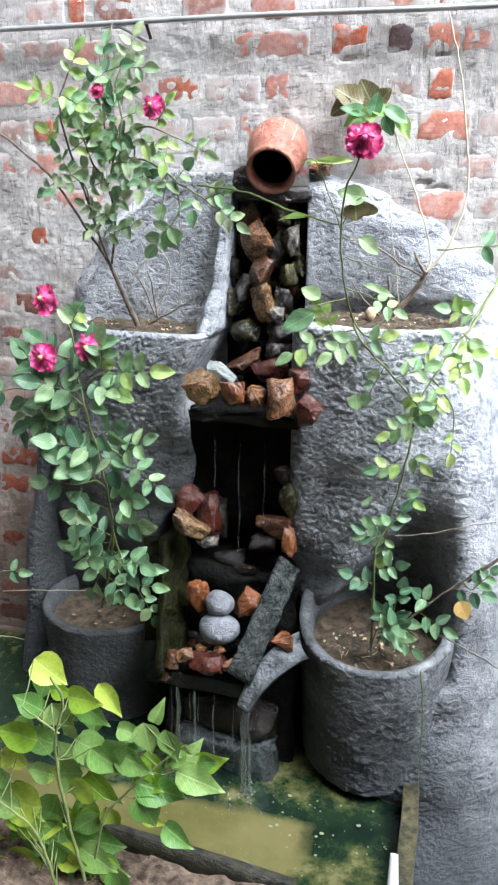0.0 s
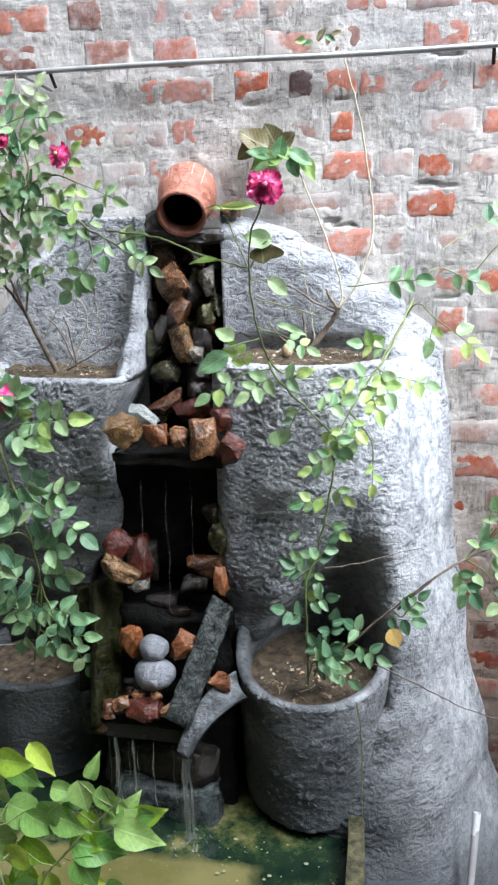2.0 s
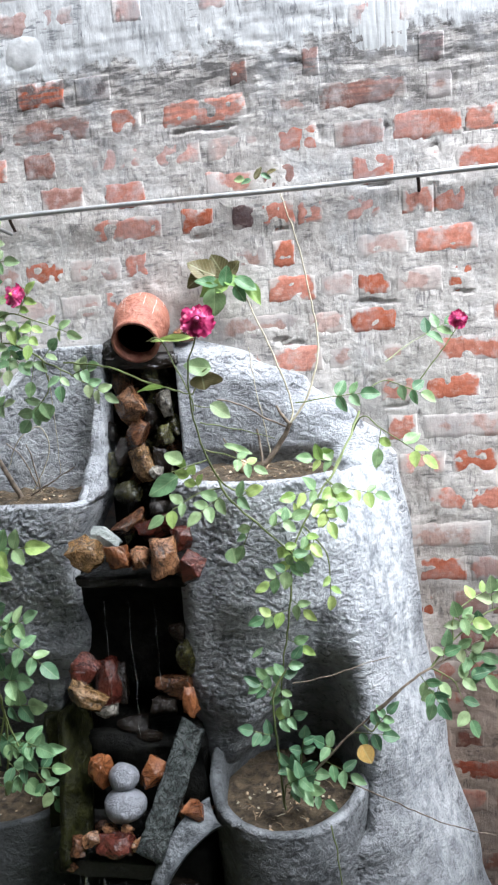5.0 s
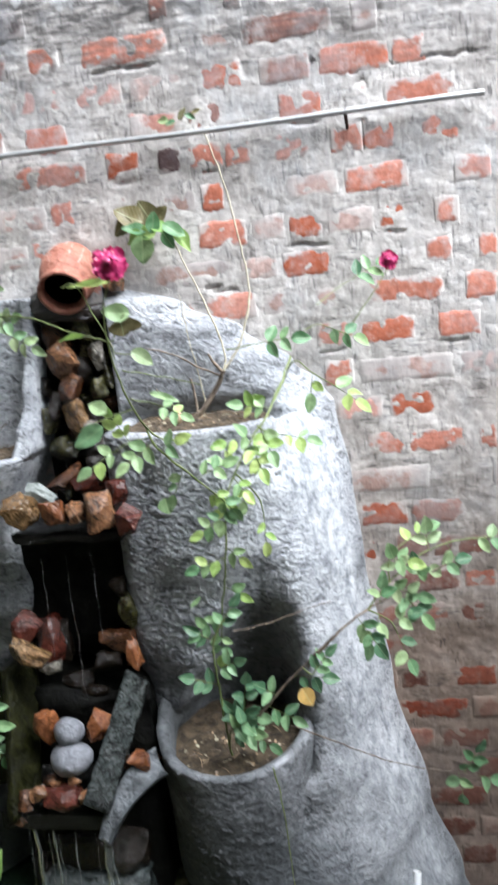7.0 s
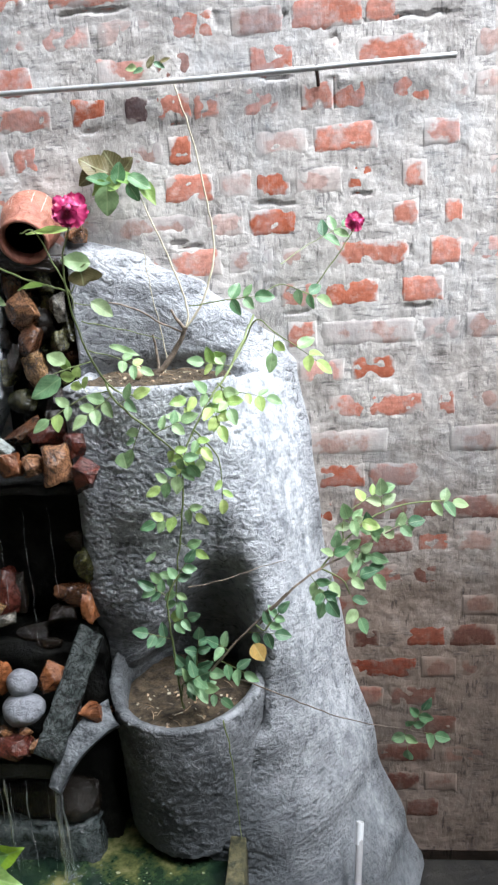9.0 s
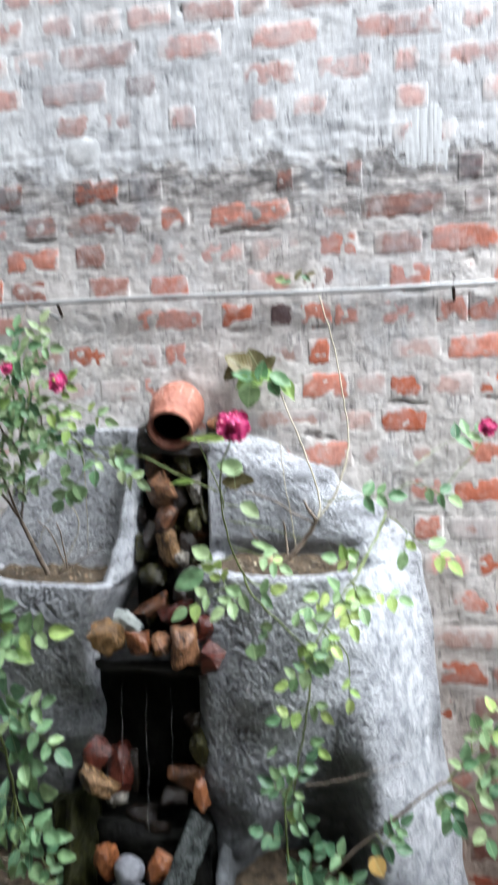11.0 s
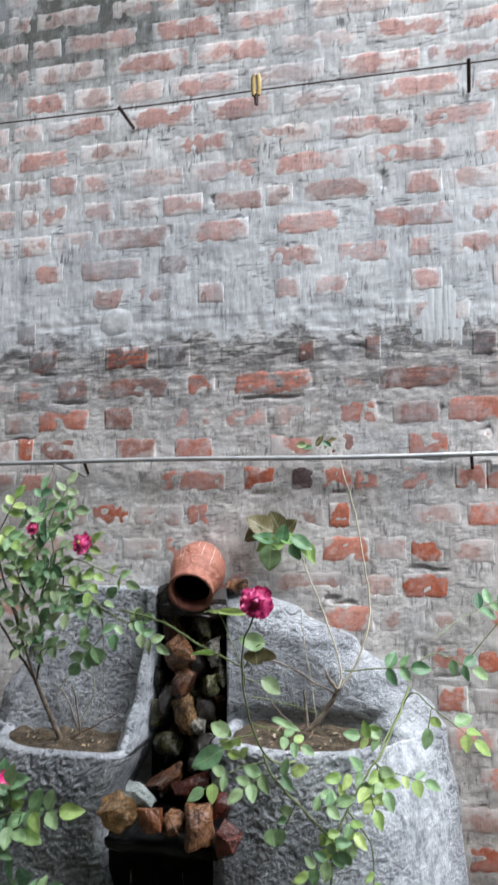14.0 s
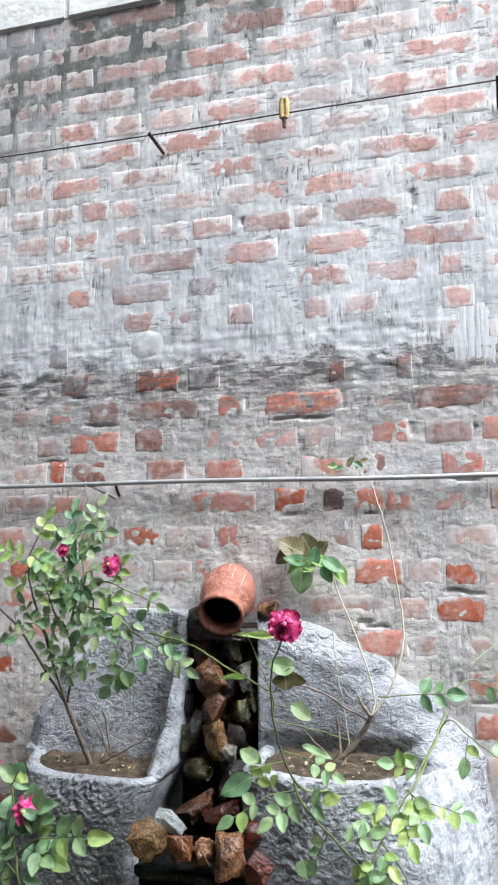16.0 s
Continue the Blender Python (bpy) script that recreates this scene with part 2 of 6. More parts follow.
def cement_material():
    """Trowelled cement: worm-like crumpled crust, a pale limy coat with painted light on the buttress, low parts
    darkened by wet stain and painted shade.
    """
    m, n, l, b = mat("rough_cement", 0.8)
    s = place(n, l)
    big = ramp(n, l, tex(n, l, 6, 7, 0.65), (0.30, (0.18, 0.188, 0.205)), (0.5, (0.35, 0.362, 0.388)), (0.68, (0.53, 0.545, 0.57)))
    g = n.new("ShaderNodeNewGeometry")
    mp = n.new("ShaderNodeMapping")
    mp.inputs["Scale"].default_value = (0.85, 0.85, 1.35)
    l.new(g.outputs["Position"], mp.inputs[0])
    worm = add(n, "ShaderNodeTexNoise", Scale=42.0, Detail=8.0, Roughness=0.66, Distortion=1.1)
    l.new(mp.outputs[0], worm.inputs["Vector"])
    pits = ramp(n, l, worm.outputs["Fac"], (0.37, (0.26, 0.26, 0.27)), (0.44, (0.80, 0.80, 0.80)), (0.56, (1.1, 1.1, 1.1)))
    base = mix(n, l, 0.9, big, pits, "MULTIPLY")
    # Paler buttress: limy coat with the brightness of its lit face painted in.
    reach = sum_of(n, l, tex(n, l, 9, 6, 0.65, (1.5, 1, 0.35)), 0.34, s.outputs[0])
    reach = sum_of(n, l, s.outputs[2], 0.25, reach)
    fleck = ramp(n, l, tex(n, l, 34, 7, 0.66, (1.1, 1, 0.8)), (0.35, (0.17, 0.185, 0.21)), (0.45, (0.36, 0.378, 0.405)), (0.60, (0.57, 0.588, 0.615)))
    # Pale coat fades near the wall, painting the shade of the turned edge.
    edge_dim = span(n, l, sum_of(n, l, tex(n, l, 24, 6, 0.65), 0.09, s.outputs[1]), -0.045, 0.005, 1.0, 0.0)
    keep = n.new("ShaderNodeMath")
    keep.operation = "MULTIPLY"
    l.new(span(n, l, reach, 0.66, 0.86, 0, 0.85), keep.inputs[0])
    l.new(edge_dim, keep.inputs[1])
    lit_skim = keep.outputs[0]
    base = mix(n, l, lit_skim, base, fleck)
    # Low cement darkened in colour: wet stain near the water plus painted shade.
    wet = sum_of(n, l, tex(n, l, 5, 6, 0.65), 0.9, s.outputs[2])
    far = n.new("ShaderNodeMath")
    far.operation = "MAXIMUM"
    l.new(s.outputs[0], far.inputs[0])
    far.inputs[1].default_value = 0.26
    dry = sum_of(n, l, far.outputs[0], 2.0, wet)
    # Westward darkening: shade of the far flank painted into the colour.
    west_shade = n.new("ShaderNodeMath")
    west_shade.operation = "MINIMUM"
    l.new(sum_of(n, l, s.outputs[0], 1.3, 0.6), west_shade.inputs[0])
    west_shade.inputs[1].default_value = 0.0
    dry = sum_of(n, l, west_shade.outputs[0], 1.0, dry)
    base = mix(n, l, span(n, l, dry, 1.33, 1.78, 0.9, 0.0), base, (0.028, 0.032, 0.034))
    # Bluish darkening towards the ground, painted in for the dim lower end.
    foot_shade = sum_of(n, l, tex(n, l, 7, 7, 0.68), 0.5, s.outputs[2])
    base = mix(n, l, span(n, l, foot_shade, 0.12, 0.55, 0.55, 0.0), base, (0.085, 0.095, 0.11))
    l.new(base, b.inputs["Base Color"])
    crust = mix(n, l, 0.35, worm.outputs["Fac"], tex(n, l, 110, 5, 0.6))
    brushed = mix(n, l, 0.6, (0.5, 0.5, 0.5), tex(n, l, 46, 5, 0.6, (1.1, 1, 0.75)))
    grain(n, l, b, mix(n, l, lit_skim, crust, brushed), 1.0, 0.02)
    return m


def stone_material(name, dark, light, scale, rough=0.35, veins=0.5):
    """Wet broken stone: banded colour, dark cracks, rough break."""
    m, n, l, b = mat(name, rough)
    g = n.new("ShaderNodeNewGeometry")
    band = add(n, "ShaderNodeTexNoise", Scale=scale * 1.6, Detail=7.0, Roughness=0.68, Distortion=1.2)
    l.new(g.outputs["Position"], band.inputs["Vector"])
    base = ramp(n, l, band.outputs["Fac"], (0.32, dark), (0.5, tuple(0.45 * a + 0.55 * c for a, c in zip(dark, light))), (0.66, light))
    crack = add(n, "ShaderNodeTexNoise", Scale=scale * 3.0, Detail=3.0, Distortion=2.2)
    l.new(g.outputs["Position"], crack.inputs["Vector"])
    line = ramp(n, l, crack.outputs["Fac"], (0.44, (1, 1, 1)), (0.49, (0.15, 0.14, 0.13)), (0.51, (0.15, 0.14, 0.13)), (0.56, (1, 1, 1)))
    l.new(mix(n, l, veins, base, line, "MULTIPLY"), b.inputs["Base Color"])
    grain(n, l, b, mix(n, l, 0.3, band.outputs["Fac"], crack.outputs["Fac"]), 0.9, 0.014)
    return m


CHALK = plain("chalky_lime", (0.45, 0.36, 0.32), (0.72, 0.66, 0.62), 90, 0.9, 0.2)
DAB = plain("pale_plaster_dab", (0.30, 0.31, 0.32), (0.64, 0.65, 0.66), 30, 0.9, 0.1, stretch=(4.5, 1, 0.16), lo=0.36, hi=0.48)
DAB_SMOOTH = plain("smooth_white_plaster", (0.46, 0.47, 0.48), (0.74, 0.74, 0.745), 26, 0.85, 0.15)
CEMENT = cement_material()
LIP = plain("worn_wet_cement", (0.022, 0.025, 0.028), (0.15, 0.16, 0.172), 30, 0.45, 1.0)
# Wet stone made near-black: the recess shade is put into its colour.
WET_SHADE = plain("shade_black_wet_stone", (0.002, 0.002, 0.002), (0.008, 0.008, 0.007), 22, 0.5, 0.6)
WET_SHADE.node_tree.nodes["Principled BSDF"].inputs["Specular IOR Level"].default_value = 0.05
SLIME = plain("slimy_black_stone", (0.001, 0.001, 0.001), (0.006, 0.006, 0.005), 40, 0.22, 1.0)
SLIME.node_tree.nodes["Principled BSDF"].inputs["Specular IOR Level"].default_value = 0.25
STONES = {
    "red": stone_material("wet_red_stone", (0.014, 0.004, 0.003), (0.105, 0.027, 0.018), 12, 0.12, 0.4),
    "brown": stone_material("wet_brown_stone", (0.006, 0.0026, 0.0016), (0.12, 0.052, 0.025), 16, 0.1, 0.7),
    "dark": stone_material("wet_dark_stone", (0.001, 0.0008, 0.0006), (0.018, 0.012, 0.008), 22, 0.15, 0.8),
    "moss": stone_material("mossy_stone", (0.0015, 0.002, 0.0008), (0.07, 0.066, 0.02), 22, 0.2, 0.9),
    "grey": stone_material("pale_wet_stone", (0.008, 0.008, 0.007), (0.24, 0.22, 0.185), 20, 0.12, 0.8),
    "slate": stone_material("grey_green_slate", (0.12, 0.135, 0.13), (0.25, 0.27, 0.255), 14, 0.3, 0.2),
    "ochre": stone_material("ochre_stone", (0.012, 0.006, 0.002), (0.25, 0.145, 0.062), 18, 0.1, 0.8),
    "orange": stone_material("orange_stone", (0.06, 0.018, 0.006), (0.25, 0.095, 0.038), 11, 0.12, 0.25),
    "tan": stone_material("tan_stone", (0.018, 0.008, 0.0035), (0.34, 0.165, 0.08), 17, 0.07, 0.8),
}
PEBBLE = stone_material("grey_pebble", (0.10, 0.105, 0.12), (0.22, 0.225, 0.25), 22, 0.4, 0.1)
FOOT = stone_material("wet_foot_stone", (0.004, 0.006, 0.006), (0.075, 0.09, 0.092), 16, 0.22)
SLATE = stone_material("wet_slate_slab", (0.001, 0.0015, 0.0015), (0.062, 0.072, 0.07), 13, 0.2, 0.98)
SLATE.node_tree.nodes["Principled BSDF"].inputs["Specular IOR Level"].default_value = 0.2
MOSSY = stone_material("mossy_slab", (0.0004, 0.0007, 0.0003), (0.020, 0.021, 0.006), 15, 0.35, 0.95)
MOSSY.node_tree.nodes["Principled BSDF"].inputs["Specular IOR Level"].default_value = 0.08
KERB = plain("mossy_kerb", (0.01, 0.014, 0.005), (0.12, 0.105, 0.05), 55, 0.6, 0.8)
KERB_DARK = plain("dark_mossy_slab", (0.003, 0.0035, 0.002), (0.045, 0.042, 0.026), 40, 0.5, 0.6)
KERB_SCUM = plain("pale_scum", (0.10, 0.11, 0.055), (0.26, 0.26, 0.16), 60, 0.6, 0.1)
SOIL = plain("dry_soil", (0.022, 0.0155, 0.009), (0.115, 0.083, 0.05), 45, 0.95, 1.0)
MUD = plain("dark_mud", (0.004, 0.0035, 0.003), (0.022, 0.019, 0.015), 14, 0.6, 0.8)
EARTH = plain("damp_earth", (0.045, 0.03, 0.02), (0.25, 0.18, 0.13), 42, 0.9, 1.0)
CLAY = stone_material("terracotta", (0.20, 0.055, 0.033), (0.44, 0.19, 0.13), 13, 0.5, 0.15)
METAL = plain("galvanised_pipe", (0.35, 0.36, 0.37), (0.5, 0.5, 0.5), 30, 0.4, 0.1, 0.4)
IRON = plain("rusty_iron", (0.03, 0.02, 0.016), (0.09, 0.05, 0.035), 60, 0.7, 0.3)
WHITE = plain("white_plastic", (0.62, 0.64, 0.66), (0.8, 0.8, 0.8), 12, 0.4, 0.05)
TWIG = plain("grey_brown_bark", (0.09, 0.07, 0.055), (0.26, 0.205, 0.155), 60, 0.85, 0.4)
GREENSTEM = plain("green_stem", (0.12, 0.16, 0.05), (0.22, 0.26, 0.10), 40, 0.6, 0.1)
STRAW = plain("dry_pale_stem", (0.30, 0.27, 0.19), (0.48, 0.44, 0.33), 40, 0.8, 0.1)
WOOD = plain("yellow_peg_wood", (0.42, 0.28, 0.09), (0.6, 0.45, 0.18), 60, 0.6, 0.1)
LITTER = plain("dead_leaf", (0.22, 0.14, 0.08), (0.45, 0.34, 0.22), 40, 0.8, 0.2)


def water_material():
    """Murky water: dark green depth, yellow silt stirred up in the shallow corner, scum in drifts."""
    m, n, l, b = mat("pool_water", 0.07)
    s = place(n, l)
    deep = ramp(n, l, tex(n, l, 9, 7, 0.68), (0.42, (0.006, 0.014, 0.009)), (0.53, (0.016, 0.03, 0.014)), (0.59, (0.055, 0.062, 0.022)), (0.67, (0.13, 0.125, 0.055)))
    bed = ramp(n, l, tex(n, l, 6, 5), (0.35, (0.075, 0.072, 0.022)), (0.65, (0.135, 0.122, 0.05)))
    wob = tex(n, l, 12, 5, 0.6)
    ex = sum_of(n, l, wob, 0.10, s.outputs[0])
    ey = sum_of(n, l, wob, 0.07, s.outputs[1])
    a = span(n, l, ex, 0.165, 0.125)
    c = span(n, l, ey, -0.458, -0.482)
    k = n.new("ShaderNodeMath")
    k.operation = "MULTIPLY"
    l.new(a, k.inputs[0])
    l.new(c, k.inputs[1])
    base = mix(n, l, k.outputs[0], deep, bed)
    scum = ramp(n, l, tex(n, l, 105, 2, 0.5), (0.72, 0.0), (0.75, 0.8))
    l.new(mix(n, l, scum, base, (0.24, 0.24, 0.17)), b.inputs["Base Color"])
    grain(n, l, b, tex(n, l, 26, 3), 0.14, 0.01)
    return m


WATER = water_material()
STREAM, sn, sl, sb = mat("running_water", 0.05)
sb.inputs["Base Color"].default_value = (0.9, 0.93, 0.95, 1)
sb.inputs["Transmission Weight"].default_value, sb.inputs["IOR"].default_value = 0.93, 1.25


RIBBON, rn, rl, rb = mat("falling_water", 0.12)
rb.inputs["Base Color"].default_value = (0.80, 0.85, 0.88, 1)
rb.inputs["Transmission Weight"].default_value, rb.inputs["IOR"].default_value = 0.95, 1.22


FOAM, fn, fl, fb = mat("white_water", 0.15)
fb.inputs["Base Color"].default_value = (0.72, 0.76, 0.78, 1)
fb.inputs["Transmission Weight"].default_value, fb.inputs["IOR"].default_value = 0.82, 1.15


def leaf_material(name, a, c, through=0.35, veins=0.5):
    """A leaf or petal: a tone of its own for each, a pale midrib and side veins."""
    m, n, l, b = mat(name, 0.42)
    info = n.new("ShaderNodeObjectInfo")
    colour = ramp(n, l, info.outputs["Random"], (0.0, a), (1.0, c))
    fine = ramp(n, l, tex(n, l, 90, 5, 0.65), (0.3, (0.70, 0.74, 0.66)), (0.7, (1.12, 1.1, 1.05)))
    colour = mix(n, l, 1.0, colour, fine, "MULTIPLY")
    if veins:
        co = n.new("ShaderNodeTexCoord")
        sp = n.new("ShaderNodeSeparateXYZ")
        l.new(co.outputs["Generated"], sp.inputs[0])
        off = n.new("ShaderNodeMath")
        off.operation = "PINGPONG"
        l.new(sp.outputs[1], off.inputs[0])
        off.inputs[1].default_value = 0.5
        rib = span(n, l, off.outputs[0], 0.455, 0.49)
        slant = sum_of(n, l, off.outputs[0], 0.75, sp.outputs[0])
        wave = n.new("ShaderNodeMath")
        wave.operation = "SINE"
        l.new(sum_of(n, l, slant, 46.0, 0.0), wave.inputs[0])
        side = span(n, l, wave.outputs[0], 0.72, 1.0, 0.0, 0.5)
        line = n.new("ShaderNodeMath")
        line.operation = "MAXIMUM"
        l.new(rib, line.inputs[0])
        l.new(side, line.inputs[1])
        colour = mix(n, l, sum_of(n, l, line.outputs[0], veins, 0.0), colour, mix(n, l, 0.45, colour, (0.62, 0.72, 0.42)))
        grain(n, l, b, line.outputs[0], 0.25, 0.002)
    l.new(colour, b.inputs["Base Color"])
    t = n.new("ShaderNodeBsdfTranslucent")
    l.new(colour, t.inputs[0])
    s = n.new("ShaderNodeMixShader")
    s.inputs[0].default_value = through
    l.new(b.outputs[0], s.inputs[1])
    l.new(t.outputs[0], s.inputs[2])
    l.new(s.outputs[0], n["Material Output"].inputs[0])
    return m


LEAVES = {
    "green": leaf_material("rose_leaf", (0.11, 0.24, 0.12), (0.27, 0.44, 0.25)),
    "dark": leaf_material("dark_rose_leaf", (0.06, 0.15, 0.085), (0.14, 0.27, 0.16)),
    "pale": leaf_material("pale_rose_leaf", (0.20, 0.35, 0.17), (0.39, 0.52, 0.28)),
    "sage": leaf_material("sage_rose_leaf", (0.22, 0.33, 0.18), (0.42, 0.50, 0.30)),
    "lime": leaf_material("lime_leaf", (0.27, 0.43, 0.12), (0.50, 0.62, 0.22)),
    "bright": leaf_material("bright_shrub_leaf", (0.30, 0.52, 0.04), (0.58, 0.70, 0.10), 0.45),
    "broad": leaf_material("broad_leaf", (0.13, 0.31, 0.06), (0.34, 0.50, 0.16)),
    "brown": leaf_material("brown_leaf", (0.11, 0.10, 0.05), (0.21, 0.17, 0.08)),
    "yellow": leaf_material("yellow_leaf", (0.6, 0.38, 0.12), (0.6, 0.42, 0.2)),
}
PETALS = {
    "pink": leaf_material("pink_petal", (0.74, 0.02, 0.22), (0.92, 0.2, 0.48), 0.25, 0),
    "crimson": leaf_material("crimson_petal", (0.36, 0.004, 0.07), (0.70, 0.07, 0.27), 0.2, 0),
}


# ---- building helpers ----
def link(name, bm, material, parent=None, label="", smooth=True):
    me = bpy.data.meshes.new(name)
    bm.normal_update()
    bm.to_mesh(me)
    bm.free()
    if smooth:
        me.shade_smooth()
    me.materials.append(material)
    ob = new(name, me)
    if parent:
        ob.parent = parent
    if label:
        ob["label"] = label
    return ob


part = link


def thing(name, at, label, category, group="", kind=""):
    ob = new(name)
    ob.location = at
    ob.empty_display_size = 0.05
    return tagged(ob, label, category, group, kind)


def lerp_table(table, v):
    if v <= table[0][0]:
        return table[0][1]
    for (a, p), (b, q) in zip(table, table[1:]):
        if v <= b:
            f = (v - a) / (b - a)
            f = f * f * (3 - 2 * f)
            return p + (q - p) * f
    return table[-1][1]


def box(bm, lo, hi):
    r = bmesh.ops.create_cube(bm, size=1)
    for v in r["verts"]:
        v.co = Vector([l + (c + 0.5) * (h - l) for c, l, h in zip(v.co, lo, hi)])
    return r["verts"]


def sheet(bm, rows):
    """Quads between rows of points."""
    grid = [[bm.verts.new(p) for p in row] for row in rows]
    for a, b in zip(grid, grid[1:]):
        for i in range(len(a) - 1):
            bm.faces.new((a[i], a[i + 1], b[i + 1], b[i]))
    return grid


# ---- wall ----
wall = tagged(new("wall_north"), "tall old brick wall smeared with grey cement", "wall", kind="structure")


def course_z(k):
    """Underside of a brick course."""
    if k < 0:
        return 1.012 + 0.0885 * k
    if k <= 3:
        return 1.012 + 0.0893 * k
    if k <= 7:
        return 1.28 + 0.0843 * (k - 3)
    return 1.706 + 0.0807 * (k - 8)


bm = bmesh.new()
box(bm, (-3.0, 0.012, -0.3), (3.0, 0.25, 3.13))
part("wall_core", bm, MORTAR, wall)
bm = bmesh.new()
rows = []
# Bare, faded or burnt bricks of each course: start and width in millimetres, kind.
BARE = {
    -13: "725 88 d",
    -12: "-1021 147 d",
    -11: "642 160 d",
    -10: "-1001 123 d",
    -9: "-986 159 r, 679 128 d",
    -8: "582 173 r",
    -7: "-964 164 r, 593 68 d, 731 97 r",
    -5: "-946 95 r, -842 56 r, 746 81 d",
    -4: "-934 130 r, 762 74 r",
    -3: "-921 91 r, 514 34 r, 598 81 d",
    -2: "521 111 r, 643 126 q",
    -1: "-835 122 d",
    0: "-897 105 d, 544 236 r, 808 38 q",
    1: "-836 136 d, 603 109 r",
    2: "460 66 q",
    3: "-774 46 r, 448 84 q, 552 124 r, 728 92 r",
    4: "195 122 q, 565 175 q, 791 67 r",
    5: "384 109 r, 708 55 q, 824 36 r",
    6: "-740 50 r, -207 40 q, 195 113 r, 407 74 r, 610 61 r, 730 51 q",
    7: "-408 102 r, -148 52 r, 213 49 r, 536 143 r, 776 77 q",
    8: "-619 102 p, -227 180 q, 0 76 r, 123 50 k, 194 75 r, 277 58 q, 384 81 q, 514 67 q, 587 66 r, 712 76 r",
    9: "-626 41 r, -561 97 d, -345 108 d, -184 100 r, 201 76 d, 406 92 r, 580 31 p, 631 156 q",
    10: "-570 146 r, -377 78 d, -214 136 p, 210 120 r, 368 111 d, 497 152 r, 657 66 q",
    11: "-630 66 q, -514 89 d, -402 203 d, -156 75 r, -26 195 r, 337 200 d, 577 51 w",
    12: "-598 83 d, -378 118 r, -229 84 k, 143 36 d, 309 33 d, 562 52 k",
    13: "-633 50 k, 411 147 p",
    14: "-420 214 d, -121 68 p, 81 65 p, 182 85 q, 420 74 p, 613 52 p",
    15: "-586 83 q, -453 177 d, -229 78 k, 61 144 q, 241 133 q, 416 61 p, 511 158 p",
    16: "-639 101 p, -405 200 d, -151 167 q, 84 167 q, 329 199 q, 568 66 p",
    17: "-630 50 p, -570 74 p, -445 90 p, -340 110 w, -219 110 p, -79 129 d, 60 70 w, 139 202 d, 410 90 p, 512 150 w",
    18: "-546 80 p, -454 90 p, -315 159 w, -148 195 p, 81 219 q, 308 222 p, 577 140 p",
    19: "-642 150 q, -463 220 w, -195 172 p, 7 205 w, 223 216 p, 451 180 p, 643 180 w",
    20: "-557 190 p, -330 200 p, -100 184 q, 99 210 w, 333 222 p, 577 200 p",
    21: "-637 138 q, -480 110 w, -355 140 w, -203 195 p, 9 210 w, 249 208 p, 470 202 p",
    22: "-603 220 w, -366 222 p, -131 210 p, 94 210 w, 317 215 p, 550 215 p",
    23: "-605 86 w, -510 220 p, -256 200 p, -43 190 p, 170 222 w, 405 216 p, 642 200 p",
    24: "-598 200 w, -375 205 w, -156 200 d, 60 217 p, 300 220 w, 532 210 p",
    25: "-700 200 p, -480 215 d, -250 215 w, -20 215 d, 210 215 p, 440 215 p",
}
cracks = random.Random(41)
chinks = []
for k, items in BARE.items():
    for item in items.split(", "):
        start, width, kind = item.split()
        if -2 <= k <= 13 and cracks.random() < 0.14:
            long = int(width) / 1000 * cracks.uniform(0.3, 0.9)
            chinks.append((int(start) / 1000 + cracks.uniform(0, 0.03), long, course_z(k) + cracks.choice((-0.008, -0.007, 0.070)), cracks.uniform(0.0016, 0.0034)))
        if -2 <= k <= 13 and cracks.random() < 0.06:
            chinks.append(((int(start) + int(width)) / 1000, cracks.uniform(0.006, 0.011), course_z(k) + 0.034, cracks.uniform(0.012, 0.03)))
# fallen-out mortar: start, length, height of the middle, half height
GAPS = ((0.566, 0.016, 1.879, 0.014), (0.584, 0.011, 1.846, 0.018), (0.627, 0.20, 1.878, 0.003), (0.556, 0.02, 1.222, 0.012), (0.195, 0.045, 1.444, 0.004), (0.42, 0.012, 1.32, 0.012), (-0.528, 0.10, 1.944, 0.0035), (-0.64, 0.06, 1.85, 0.004), (-0.086, 0.02, 2.469, 0.012), (0.346, 0.018, 2.478, 0.018), (0.143, 0.008, 2.477, 0.016), (-0.21, 0.014, 2.396, 0.016), (0.27, 0.07, 2.06, 0.003))
for j in range(761):
    z = -0.25 + 3.38 * j / 760
    row = []
    nearby = [g for g in list(GAPS) + chinks if abs(z - g[2]) < g[3] + 0.012]
    for i in range(301):
        x = -1.2 + 2.25 * i / 300
        v = Vector((x, 0, z))
        calm = 0.6 if z > 2.18 else 1.0
        y = 0.0042 + calm * (0.0016 * noise.noise(v * 7) + 0.0015 * noise.noise(v * 21) + 0.0017 * noise.noise(v * 48))
        if 2.02 < z < 2.16:
            y -= 0.0016 * max(0, noise.noise(Vector((x * 14, 0, z * 90)))) - 0.001
        for start, length, mid, half in nearby:
            if start < x < start + length:
                h = mid + 0.006 * noise.noise(Vector((x * 30, 5, mid)))
                ends = min(1, (x - start) / 0.004, (start + length - x) / 0.004)
                if abs(z - h) < half * ends * (1 + 0.6 * noise.noise(Vector((x * 80, 2, mid)))):
                    y = 0.0105
        row.append((x, y, z))
    rows.append(row)
sheet(bm, rows)
part("cement_smear", bm, MORTAR, wall, "uneven grey cement smeared over the joints")
